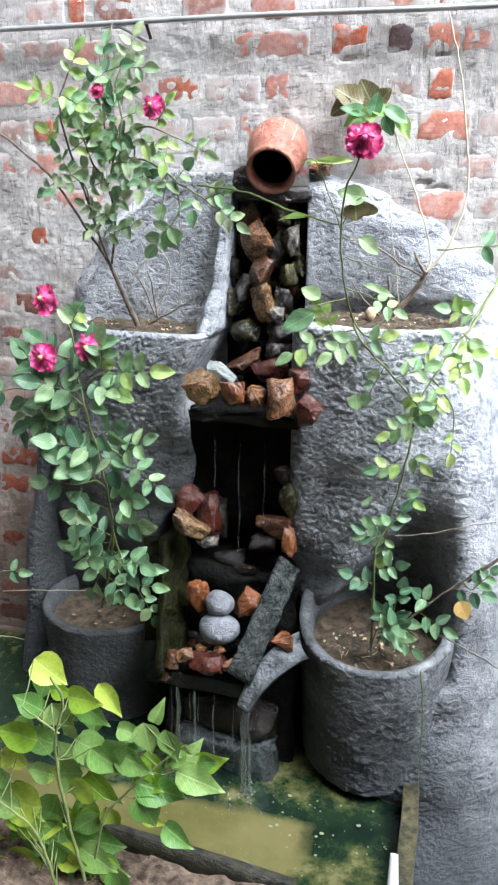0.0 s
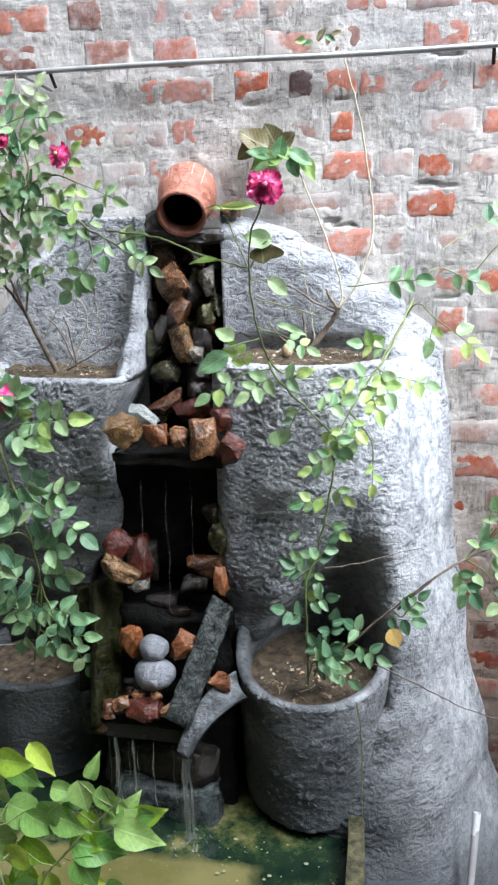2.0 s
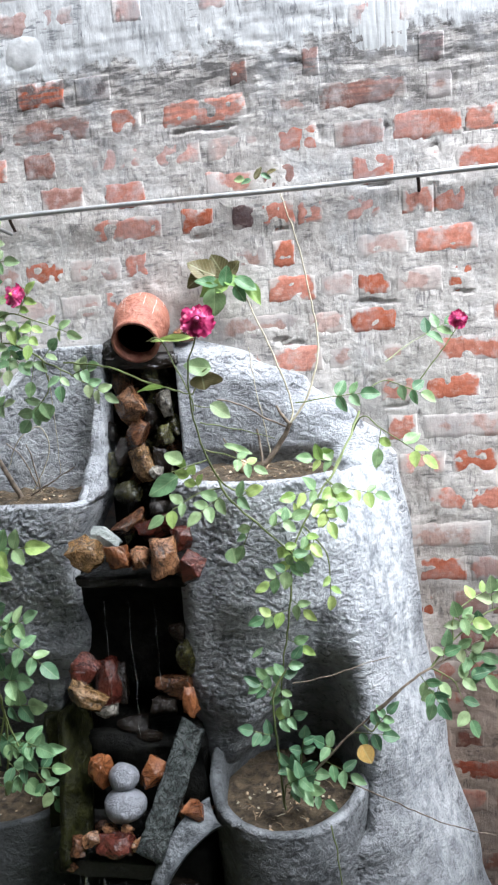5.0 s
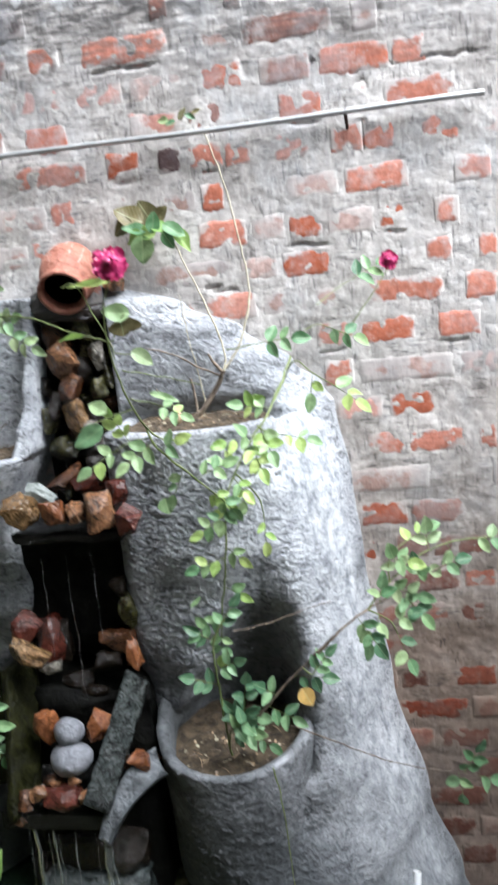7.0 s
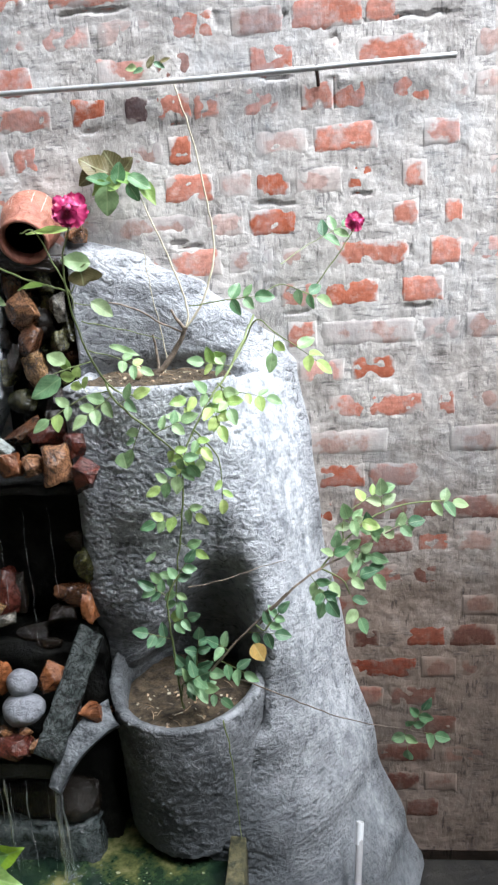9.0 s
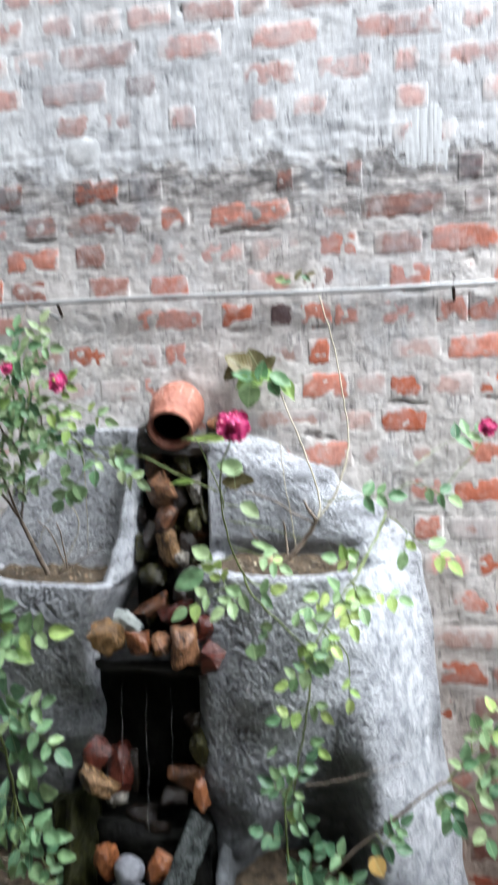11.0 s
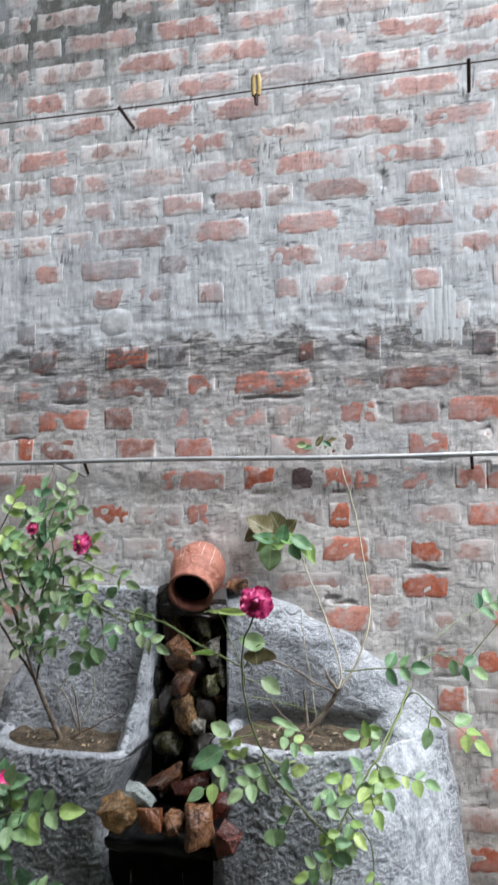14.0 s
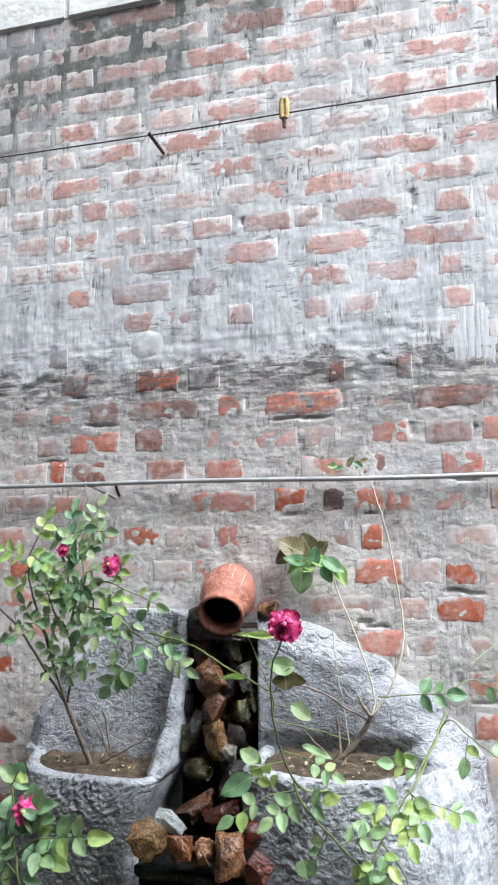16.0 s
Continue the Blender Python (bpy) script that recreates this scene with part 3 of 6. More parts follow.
def dab(cx, cz, w, h, groove, label, material, lift):
    """A thrown-on patch of pale plaster, with a ragged edge that thins into the wall."""
    bm = bmesh.new()
    rows = []
    for j in range(61):
        row = []
        for i in range(61):
            u, v = -1 + i / 30, -1 + j / 30
            p = Vector((cx + u * w / 2, 0, cz + v * h / 2))
            edge = 1 - (abs(u) ** 2.6 + abs(v) ** 2.6) + 0.5 * noise.noise(p * 11) + 0.12 * noise.noise(p * 48) - 0.2
            y = 0.0072 - lift * min(1, max(0, edge * 0.8)) + 0.0008 * noise.noise(p * 48)
            if groove:
                y += 0.0011 * noise.noise(Vector((p.x * 210, 3.0, p.z * 9)))
            row.append((p.x, y, p.z))
        rows.append(row)
    sheet(bm, rows)
    part("plaster_patch", bm, material, wall, label)


dab(0.485, 2.115, 0.19, 0.23, True, "pale plaster patch scored with upright lines", DAB, 0.0064)
dab(-0.345, 2.158, 0.115, 0.10, False, "small white plaster dab", DAB_SMOOTH, 0.0095)
bm = bmesh.new()
for k in range(20):
    vs = box(bm, (-3.0 + 0.3 * k, -0.006 + 0.002 * math.sin(k * 2.1), 3.135), (-3.0 + 0.3 * k + 0.297, 0.28, 3.33 + 0.004 * math.cos(k * 1.7)))
bmesh.ops.bevel(bm, geom=bm.edges[:], offset=0.008, segments=2, affect="EDGES")
part("coping", bm, COPING, wall, "coping with the glare of top bricks and sky in its colour", smooth=False)
# Unseen walls, added and sized to block and shape the light.
for name, lo, hi in (("wall_west", (-1.36, -2.5, -0.3), (-1.12, 0.0, 6.2)), ("wall_south", (-1.36, -2.7, -0.3), (2.35, -2.5, 7.4)), ("wall_east", (2.1, -2.5, -0.3), (2.35, 0.0, 2.5))):
    bm = bmesh.new()
    box(bm, lo, hi)
    tagged(link(name, bm, SHADE_WALL, smooth=False), "unseen plain wall added to block light into the yard", "wall", kind="structure")

# ---- planter towers ----
def right_edge(z):
    return lerp_table([(-0.3, 0.775), (-0.15, 0.725), (0.095, 0.648), (0.427, 0.572), (0.754, 0.522), (0.958, 0.506), (1.15, 0.478), (1.20, 0.452), (1.257, 0.389), (1.347, 0.277), (1.412, 0.148), (1.483, -0.03)], z)


def rough(p, amount=1.0):
    """Trowelled relief of the cement skin."""
    v = Vector(p)
    w = Vector((v.x * 66, v.y * 66, v.z * 112)) + Vector((noise.noise(v * 40), 0, noise.noise(v * 40 + Vector((4, 4, 4))))) * 1.2
    ridge = 1 - abs(noise.noise(w)) * 2.2
    calm = 1 - 0.75 * step(v.x, 0.33, 0.42)
    patch = 0.35 + 0.65 * step(noise.noise(v * 7 + Vector((3, 8, 1))), -0.3, 0.35)
    return amount * (0.007 * noise.noise(v * 9) - 0.0050 * ridge * calm * patch + 0.0012 * noise.noise(v * 140) * calm)


def step(v, a, b):
    f = min(1, max(0, (v - a) / (b - a)))
    return f * f * (3 - 2 * f)


def right_side(x, z):
    """The buttress that leans against the wall."""
    top = lerp_table([(-0.3, 0.60), (-0.1, 0.49), (0.1, 0.39), (0.3, 0.31), (0.5, 0.255), (0.8, 0.235), (1.0, 0.22), (1.10, 0.19), (1.16, 0.15), (1.22, 0.11), (1.3, 0.085), (1.42, 0.07)], z)
    f = min(1, max(0, (right_edge(z) - x) / lerp_table([(-0.28, 0.40), (0.1, 0.28), (0.45, 0.20)], z)))
    return top * math.sin(f * math.pi / 2) ** 0.8


def right_depth(x, z):
    """How far the tower stands out of the wall below the upper pocket's rim: a round column that runs into the buttress, with a niche over the lower pot."""
    side = right_side(x, z)
    col = lerp_table([(0.22, 0.04), (0.32, 0.13), (0.40, 0.17), (0.50, 0.20), (0.62, 0.225), (0.75, 0.25), (0.9, 0.27), (1.16, 0.27)], z)
    u = (x - 0.165) / 0.21
    left = lerp_table([(0.1, 0.02), (0.22, 0.03), (0.32, 0.13), (0.4, 0.17), (0.5, 0.20), (0.7, 0.235), (1.16, 0.25)], z)
    col = left + (col - left) * step(x, 0.03, 0.14)
    p = 5 if u < 0 else 2.6
    col *= max(0, 1 - abs(u) ** p) ** (1 / p)
    side *= max(step(x, 0.14, 0.30), (1 - step(z, 0.36, 0.42)) * step(x, 0.15, 0.25)) * step(x, 0.04, 0.06)
    out = max(col, side) + 0.25 * max(0, 0.05 - abs(col - side))
    half = lerp_table([(0.30, 0.13), (0.42, 0.13), (0.50, 0.115), (0.60, 0.09), (0.70, 0.07), (0.82, 0.04), (0.92, 0.0)], z)
    mid = lerp_table([(0.40, 0.205), (0.55, 0.245), (0.70, 0.275), (0.90, 0.30)], z)
    niche = step(half - abs(x - mid), -0.06, 0.06) * step(z, 0.34, 0.37) * min(1, half / 0.08)
    deep = lerp_table([(0.42, 0.9), (0.49, 0.82), (0.56, 0.58), (0.66, 0.38), (0.78, 0.2), (0.92, 0.0)], z)
    return max(out * (1 - niche * deep), 0.01)


right_tower = thing("planter_tower", (0.2, -0.1, -0.1), "grey rough cement planter tower with two soil pockets", "planter")
def placed(ob):
    ob.matrix_parent_inverse = Matrix.Translation(-Vector(ob.parent.location))
    return ob


NX, NZ = 190, 400
rows = []
for j in range(NZ + 1):
    z = -0.28 + (1.155 + 0.28) * j / NZ
    xl, xr = -0.03, right_edge(z)
    row = [(xl + 0.002, 0.02, z)]
    for i in range(NX + 1):
        u = i / NX
        x = xl + (xr - xl) * u
        d = right_depth(x, z)
        row.append((x, -d + rough((x, d, z)), z))
    row.append((xr, 0.02, z))
    rows.append(row)
lip = rows[-1]
for pull, back, z in ((0.08, 0.012, 1.163), (0.16, 0.03, 1.158), (0.18, 0.035, 1.10)):
    rows.append([(x + (0.17 - x) * pull * step(x, 0.37, 0.31), y + back * step(x, 0.37, 0.31) if y < -0.04 else y, z if x < 0.35 else 1.155) for x, y, _ in lip])
bm = bmesh.new()
sheet(bm, rows)
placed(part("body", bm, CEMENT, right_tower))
rows = []
for j in range(61):
    z = 1.10 + (1.483 - 1.10) * j / 60
    row = []
    xl, xr = -0.03, right_edge(z)
    for i in range(61):
        x = xl + (xr - xl) * i / 60
        f = min(1, max(0, (xr - x) / 0.16))
        d = max((0.042 + 0.023 * step(z, 1.15, 1.21)) * math.sin(f * math.pi / 2) ** 0.7, right_side(x, z) * step(x, 0.22, 0.44)) if i else 0.065
        row.append((x, -d + rough((x, d, z), 0.7), z))
    rows.append([(xl, 0.02, z)] + row + [(xr, 0.02, z)])
rows.append([(x, 0.02, z) for x, y, z in rows[-1]])
bm = bmesh.new()
sheet(bm, rows)
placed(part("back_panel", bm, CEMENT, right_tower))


def half_pot(name, parent, cx, cy, rx, ry, z0, z1, a0, a1, thick=0.026, taper=0.9, lift=None):
    """An open half-round pot; angles in degrees, 270 points to the front."""
    rows = []
    levels = [(z0 + 0.004, 0.06), (z0 - 0.004, 0.008)] + [(z0 + (z1 - z0) * k / 60, 0) for k in range(61)]
    levels += [(z1 + 0.006, thick * 0.4), (z1, thick), (z1 - 0.07, thick + 0.005)]
    for z, inset in levels:
        f = taper + (1 - taper) * min(1, max(0, (z - z0) / (z1 - z0)))
        row = []
        for i in range(141):
            a = radians(a0 + (a1 - a0) * i / 140)
            up = lift(i / 140) * max(0, (z - z0) / (z1 - z0)) if lift else 0
            p = Vector((cx + (rx * f - inset) * math.cos(a), cy + (ry * f - inset) * math.sin(a), z + up))
            r = rough(p, 1.0) if inset == 0 else rough(p, 0.3)
            row.append(p + Vector((math.cos(a), math.sin(a), 0)) * r)
        rows.append(row)
    bm = bmesh.new()
    sheet(bm, rows)
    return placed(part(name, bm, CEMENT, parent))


def soil(parent, cx, cy, rx, ry, z):
    bm = bmesh.new()
    rows = []
    for j in range(25):
        r = j / 24
        rows.append([(cx + rx * r * math.cos(a), cy + ry * r * math.sin(a), z + 0.012 * noise.noise(Vector((cx + rx * r * math.cos(a), cy + ry * r * math.sin(a), z)) * 30) - 0.01 * r) for a in [math.tau * i / 60 for i in range(61)]])
    sheet(bm, rows)
    return placed(part("soil", bm, SOIL, parent, "dry brown soil"))


half_pot("lower_pot", right_tower, 0.195, -0.20, 0.185, 0.24, 0.11, 0.45, 160, 385, lift=lambda s: 0.07 * max(0, 1 - s / 0.22))
soil(right_tower, 0.195, -0.22, 0.165, 0.2, 0.41)
soil(right_tower, 0.17, -0.13, 0.165, 0.14, 1.166)

left_tower = thing("planter_tower", (-0.5, -0.1, -0.1), "grey rough cement planter tower with two soil pockets", "planter")


def left_edges(z):
    xl = lerp_table([(-0.3, -0.92), (0.0, -0.87), (0.4, -0.84), (0.71, -0.79), (1.1, -0.67), (1.17, -0.655), (1.3, -0.58), (1.466, -0.42)], z)
    xr = lerp_table([(-0.3, -0.38), (0.3, -0.40), (0.55, -0.40), (0.76, -0.27), (0.95, -0.29), (1.15, -0.215), (1.466, -0.205)], z)
    return xl, xr


def left_depth(x, z):
    xl, xr = left_edges(z)
    c = lerp_table([(0.2, 0.02), (0.42, 0.06), (0.6, 0.12), (0.75, 0.18), (1.12, 0.24)], z)
    u = (x - (xl + 0.05 + xr) / 2) / ((xr - xl - 0.05) / 2)
    p = 12 if u > 0 else 2.3
    body = c * max(0, 1 - abs(u) ** p) ** (1 / p)
    side = lerp_table([(-0.2, 0.2), (0.4, 0.14), (0.8, 0.10), (1.1, 0.06)], z) * max(0, 1 - abs((x - xl - 0.06) / 0.07) ** 2)
    return max(body, side, 0.01)


rows = []
for j in range(NZ + 1):
    z = -0.28 + (1.115 + 0.28) * j / NZ
    xl, xr = left_edges(z)
    row = [(xl, 0.02, z)]
    for i in range(NX + 1):
        x = xl + (xr - xl) * i / NX
        d = left_depth(x, z)
        row.append((x, -d + rough((x, d, z)), z))
    row.append((xr, 0.02, z))
    rows.append(row)
lip = rows[-1]
rows.append([(x + (-0.43 - x) * 0.06, y + 0.012, 1.122) for x, y, z in lip])
rows.append([(x + (-0.43 - x) * 0.12, min(0.0, y + 0.03), 1.117) for x, y, z in lip])
rows.append([(x + (-0.43 - x) * 0.14, min(0.0, y + 0.035), 1.06) for x, y, z in lip])
bm = bmesh.new()
sheet(bm, rows)
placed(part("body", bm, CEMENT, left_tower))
rows = []
for j in range(61):
    z = 1.06 + (1.466 - 1.06) * j / 60
    row = []
    xl, xr = left_edges(z)
    for i in range(61):
        x = xl + (xr - xl) * i / 60
        arm = lerp_table([(1.09, 0.0), (1.112, 0.205), (1.16, 0.185), (1.23, 0.13), (1.32, 0.09), (1.466, 0.075)], z)
        arm *= step(x, xr - 0.05 - 0.06 * step(z, 1.22, 1.10), xr - 0.022)
        d = max(0.05 * min(1, (x - xl) / 0.05), arm)
        row.append((x, -d + rough((x, d, z), 0.7), z))
    rows.append([(xl, 0.02, z)] + row + [(xr, 0.02, z)])
rows.append([(x, 0.02, z) for x, y, z in rows[-1]])
bm = bmesh.new()
sheet(bm, rows)
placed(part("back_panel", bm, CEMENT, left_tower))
half_pot("lower_pot", left_tower, -0.53, -0.15, 0.19, 0.18, 0.03, 0.36, 150, 390)
soil(left_tower, -0.53, -0.16, 0.17, 0.16, 0.33)
soil(left_tower, -0.43, -0.10, 0.2, 0.12, 1.12)

# ---- waterfall ----
waterfall = thing("waterfall", (-0.15, -0.05, -0.1), "dark wet stone waterfall channel between cement planters", "waterfall")


def boxed(name, lo, hi, material, parent, label="", bevel=0.006, wob=0.006):
    bm = bmesh.new()
    box(bm, lo, hi)
    bmesh.ops.subdivide_edges(bm, edges=bm.edges[:], cuts=5, use_grid_fill=True)
    bmesh.ops.bevel(bm, geom=[e for e in bm.edges if len(e.link_faces) == 2 and e.calc_face_angle(0) > 1], offset=bevel, segments=2, affect="EDGES")
    for v in bm.verts:
        v.co += Vector((noise.noise(v.co * 18), noise.noise(v.co * 18 + Vector((7, 0, 0))), noise.noise(v.co * 18 + Vector((0, 7, 0))))) * wob
    return placed(part(name, bm, material, parent, label))


# Channel and recess backs carry their shade in the base colour.
boxed("channel_back", (-0.235, -0.02, 0.9), (-0.03, 0.01, 1.43), WET_SHADE, waterfall)
boxed("recess_back", (-0.42, -0.05, -0.2), (0.02, -0.02, 0.93), WET_SHADE, waterfall)
boxed("cascade_wall", (-0.30, -0.16, 0.62), (0.0, -0.05, 0.93), WET_SHADE, waterfall, "wet stone face with painted shade behind the falling water", wob=0.02)
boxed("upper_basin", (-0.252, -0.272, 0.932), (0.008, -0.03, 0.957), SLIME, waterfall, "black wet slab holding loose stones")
boxed("basin_support", (-0.25, -0.14, 0.84), (0.01, -0.03, 0.915), WET_SHADE, waterfall)
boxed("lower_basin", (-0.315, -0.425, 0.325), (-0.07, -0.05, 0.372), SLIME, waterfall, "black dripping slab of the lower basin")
boxed("basin_block", (-0.30, -0.33, -0.2), (0.02, -0.05, 0.33), WET_SHADE, waterfall, wob=0.02)
boxed("cascade_step", (-0.28, -0.26, 0.36), (0.0, -0.06, 0.56), WET_SHADE, waterfall, wob=0.025)
boxed("foot_slab", (-0.245, -0.372, 0.185), (-0.022, -0.2, 0.258), STONES["dark"], waterfall, "wet dark slab that the water falls on", wob=0.022)
boxed("foot_block", (-0.255, -0.402, -0.05), (-0.012, -0.2, 0.182), FOOT, waterfall, "rough wet block standing in the pool", wob=0.025)


def plank(name, a, b, side, thick, material, label):
    """A flat slab from a to b, with its half-width vector and thickness."""
    a, b, side = Vector(a), Vector(b), Vector(side)
    up = (b - a).cross(side).normalized() * thick / 2
    bm = bmesh.new()
    rows = []
    for j in range(25):
        c = a + (b - a) * j / 24
        ring = []
        for i in range(24):
            q = math.tau * i / 24
            u = max(-1, min(1, 1.25 * math.cos(q)))
            w = max(-1, min(1, 1.6 * math.sin(q)))
            p = c + side * u + up * w
            p += Vector((noise.noise(p * 25), noise.noise(p * 25 + Vector((5, 5, 5))), noise.noise(p * 25 + Vector((9, 0, 3))))) * 0.006
            p += Vector((noise.noise(p * 90), noise.noise(p * 90 + Vector((5, 5, 5))), noise.noise(p * 90 + Vector((9, 0, 3))))) * 0.0025
            ring.append(p)
        ring.append(ring[0])
        rows.append(ring)
    g = sheet(bm, rows)
    bmesh.ops.remove_doubles(bm, verts=bm.verts[:], dist=0.0002)
    bmesh.ops.holes_fill(bm, edges=[e for e in bm.edges if e.is_boundary])
    ob = link(name, bm, material)
    return tagged(ob, label, "stone slab")


plank("slate_slab", (-0.008, -0.27, 0.603), (-0.085, -0.44, 0.392), (0.027, -0.004, -0.012), 0.03, SLATE, "long grey slate slab leaning across the lower basin")
plank("mossy_slab", (-0.303, -0.23, 0.645), (-0.262, -0.40, 0.37), (0.016, 0.05, 0.01), 0.022, MOSSY, "flat moss-covered stone slab standing beside the basin")
plank("mossy_slab", (-0.365, -0.22, 0.60), (-0.345, -0.30, 0.36), (0.022, 0.012, 0.0), 0.04, MOSSY, "dark mossy stone slab beside the lower pot")


def stone(at, w, d, h, colour, lean):
    """A broken stone: a block split by a few chance planes, with chipped edges."""
    r = random.Random(round(at[0] * 1000) * 31 + round(at[2] * 1000))
    bm = bmesh.new()
    box(bm, (-0.5, -0.5, -0.5), (0.5, 0.5, 0.5))
    for v in bm.verts:
        v.co += Vector((r.uniform(-0.12, 0.12), r.uniform(-0.12, 0.12), r.uniform(-0.12, 0.12)))
    for _ in range(7):
        way = Vector((r.choice((-1, 1)) * r.uniform(0.2, 1), r.choice((-1, -1, 1)) * r.uniform(0.3, 1), r.choice((-1, 1)) * r.uniform(0.2, 1))).normalized()
        bmesh.ops.bisect_plane(bm, geom=bm.verts[:] + bm.edges[:] + bm.faces[:], plane_co=way * r.uniform(0.40, 0.56), plane_no=way, clear_outer=True)
        bmesh.ops.holes_fill(bm, edges=[e for e in bm.edges if e.is_boundary])
    bmesh.ops.bevel(bm, geom=bm.edges[:], offset=0.022, segments=1, affect="EDGES")
    bmesh.ops.triangulate(bm, faces=bm.faces[:])
    bmesh.ops.subdivide_edges(bm, edges=[e for e in bm.edges if e.calc_length() > 0.14], cuts=3, use_grid_fill=True)
    for v in bm.verts:
        v.co *= 1 + 0.16 * noise.noise(v.co * 2.6 + Vector(at) * 40) + 0.07 * noise.noise(v.co * 7 + Vector(at) * 40) + 0.03 * noise.noise(v.co * 17 + Vector(at) * 40)
    big = 1.04 if at[2] > 0.9 else 1.0
    size = [max(v.co[k] for v in bm.verts) - min(v.co[k] for v in bm.verts) for k in range(3)]
    bmesh.ops.scale(bm, vec=(w * big / size[0], d * 1.2 / size[1], h * big / size[2]), verts=bm.verts)
    bmesh.ops.rotate(bm, matrix=Matrix.Rotation(radians(-lean), 3, "Y") @ Matrix.Rotation(radians(r.uniform(-15, 15)), 3, "X"), verts=bm.verts)
    bmesh.ops.recalc_face_normals(bm, faces=bm.faces[:])
    ob = link("stone", bm, STONES[colour])
    ob.data.set_sharp_from_angle(angle=radians(32))
    ob.location = at
    names = {"red": "wet brick-red broken stone", "brown": "wet brown broken stone", "dark": "dark wet broken stone", "moss": "olive moss-stained stone", "grey": "pale wet stone", "slate": "flat grey-green slate piece", "ochre": "rough ochre-yellow stone", "orange": "smooth orange-brown stone", "tan": "wet tan sandstone piece"}
    place = "in the waterfall channel" if at[2] > 1.05 else ("on the upper basin" if at[2] > 0.9 else ("beside the cascade" if at[2] > 0.45 else "on the lower basin"))
    return tagged(ob, names[colour] + " " + place, "stone", "stones of the waterfall")


stone((-0.167, -0.050, 1.385), 0.050, 0.041, 0.088, "brown", 3)
stone((-0.095, -0.050, 1.390), 0.082, 0.060, 0.071, "moss", 3)
stone((-0.145, -0.080, 1.318), 0.070, 0.055, 0.082, "tan", 35)
stone((-0.066, -0.060, 1.316), 0.038, 0.032, 0.070, "grey", 5)
stone((-0.106, -0.050, 1.289), 0.041, 0.035, 0.074, "dark", 10)
stone((-0.132, -0.090, 1.252), 0.050, 0.045, 0.076, "brown", -28)
stone((-0.070, -0.070, 1.239), 0.043, 0.037, 0.049, "moss", 20)
stone((-0.168, -0.090, 1.211), 0.038, 0.032, 0.063, "dark", 5)
stone((-0.122, -0.100, 1.180), 0.048, 0.044, 0.084, "ochre", 22)
stone((-0.089, -0.110, 1.158), 0.035, 0.030, 0.035, "grey", 0)
stone((-0.194, -0.080, 1.174), 0.036, 0.030, 0.063, "moss", 0)
stone((-0.202, -0.060, 1.250), 0.033, 0.028, 0.055, "dark", 0)
stone((-0.078, -0.070, 1.180), 0.041, 0.035, 0.068, "dark", 0)
stone((-0.163, -0.090, 1.109), 0.070, 0.047, 0.055, "moss", 15)
stone((-0.086, -0.090, 1.108), 0.055, 0.046, 0.054, "dark", -10)
stone((-0.219, -0.260, 1.008), 0.072, 0.059, 0.070, "ochre", 10)
stone((-0.187, -0.220, 1.037), 0.073, 0.029, 0.034, "slate", -28)
stone((-0.145, -0.270, 1.003), 0.058, 0.045, 0.053, "orange", 5)
stone((-0.096, -0.270, 1.000), 0.055, 0.047, 0.055, "tan", 0)
stone((-0.038, -0.280, 1.003), 0.062, 0.053, 0.084, "tan", 8)
stone((-0.002, -0.240, 1.036), 0.048, 0.040, 0.055, "red", 10)
stone((0.023, -0.290, 0.978), 0.054, 0.046, 0.064, "red", -30)
stone((-0.084, -0.180, 1.041), 0.089, 0.042, 0.050, "red", 20)
stone((-0.153, -0.150, 1.040), 0.089, 0.046, 0.040, "brown", 25)
stone((-0.089, -0.120, 1.071), 0.043, 0.034, 0.040, "dark", 0)
stone((-0.045, -0.120, 1.061), 0.056, 0.048, 0.056, "dark", 10)
stone((-0.261, -0.270, 0.730), 0.063, 0.053, 0.063, "red", -40)
stone((-0.216, -0.220, 0.685), 0.062, 0.052, 0.121, "red", 5)
stone((-0.240, -0.310, 0.686), 0.097, 0.041, 0.049, "ochre", -30)
stone((-0.050, -0.140, 0.723), 0.051, 0.043, 0.079, "moss", -8)
stone((-0.060, -0.220, 0.672), 0.093, 0.049, 0.058, "brown", 5)
stone((-0.016, -0.250, 0.651), 0.039, 0.033, 0.070, "orange", -4)
stone((-0.218, -0.340, 0.527), 0.055, 0.047, 0.080, "orange", 12)
stone((-0.093, -0.330, 0.520), 0.057, 0.049, 0.085, "orange", -30)
stone((-0.163, -0.420, 0.406), 0.085, 0.042, 0.050, "red", 4)
stone((0.003, -0.360, 0.455), 0.044, 0.035, 0.041, "orange", 15)
stone((-0.028, -0.360, 0.442), 0.022, 0.019, 0.041, "brown", 0)
stone((-0.083, -0.240, 0.632), 0.069, 0.042, 0.050, "dark", 0)
stone((-0.204, -0.280, 0.636), 0.050, 0.023, 0.028, "grey", 15)
stone((-0.172, -0.220, 0.569), 0.086, 0.037, 0.043, "dark", 0)
stone((-0.126, -0.240, 0.552), 0.071, 0.031, 0.037, "dark", 10)
stone((-0.247, -0.420, 0.398), 0.036, 0.031, 0.036, "brown", 0)
stone((-0.219, -0.420, 0.417), 0.042, 0.024, 0.028, "tan", 20)
stone((-0.108, -0.420, 0.408), 0.038, 0.028, 0.033, "tan", -20)
stone((-0.268, -0.420, 0.351), 0.034, 0.022, 0.026, "brown", 0)
stone((-0.182, -0.400, 0.424), 0.028, 0.019, 0.022, "tan", 0)
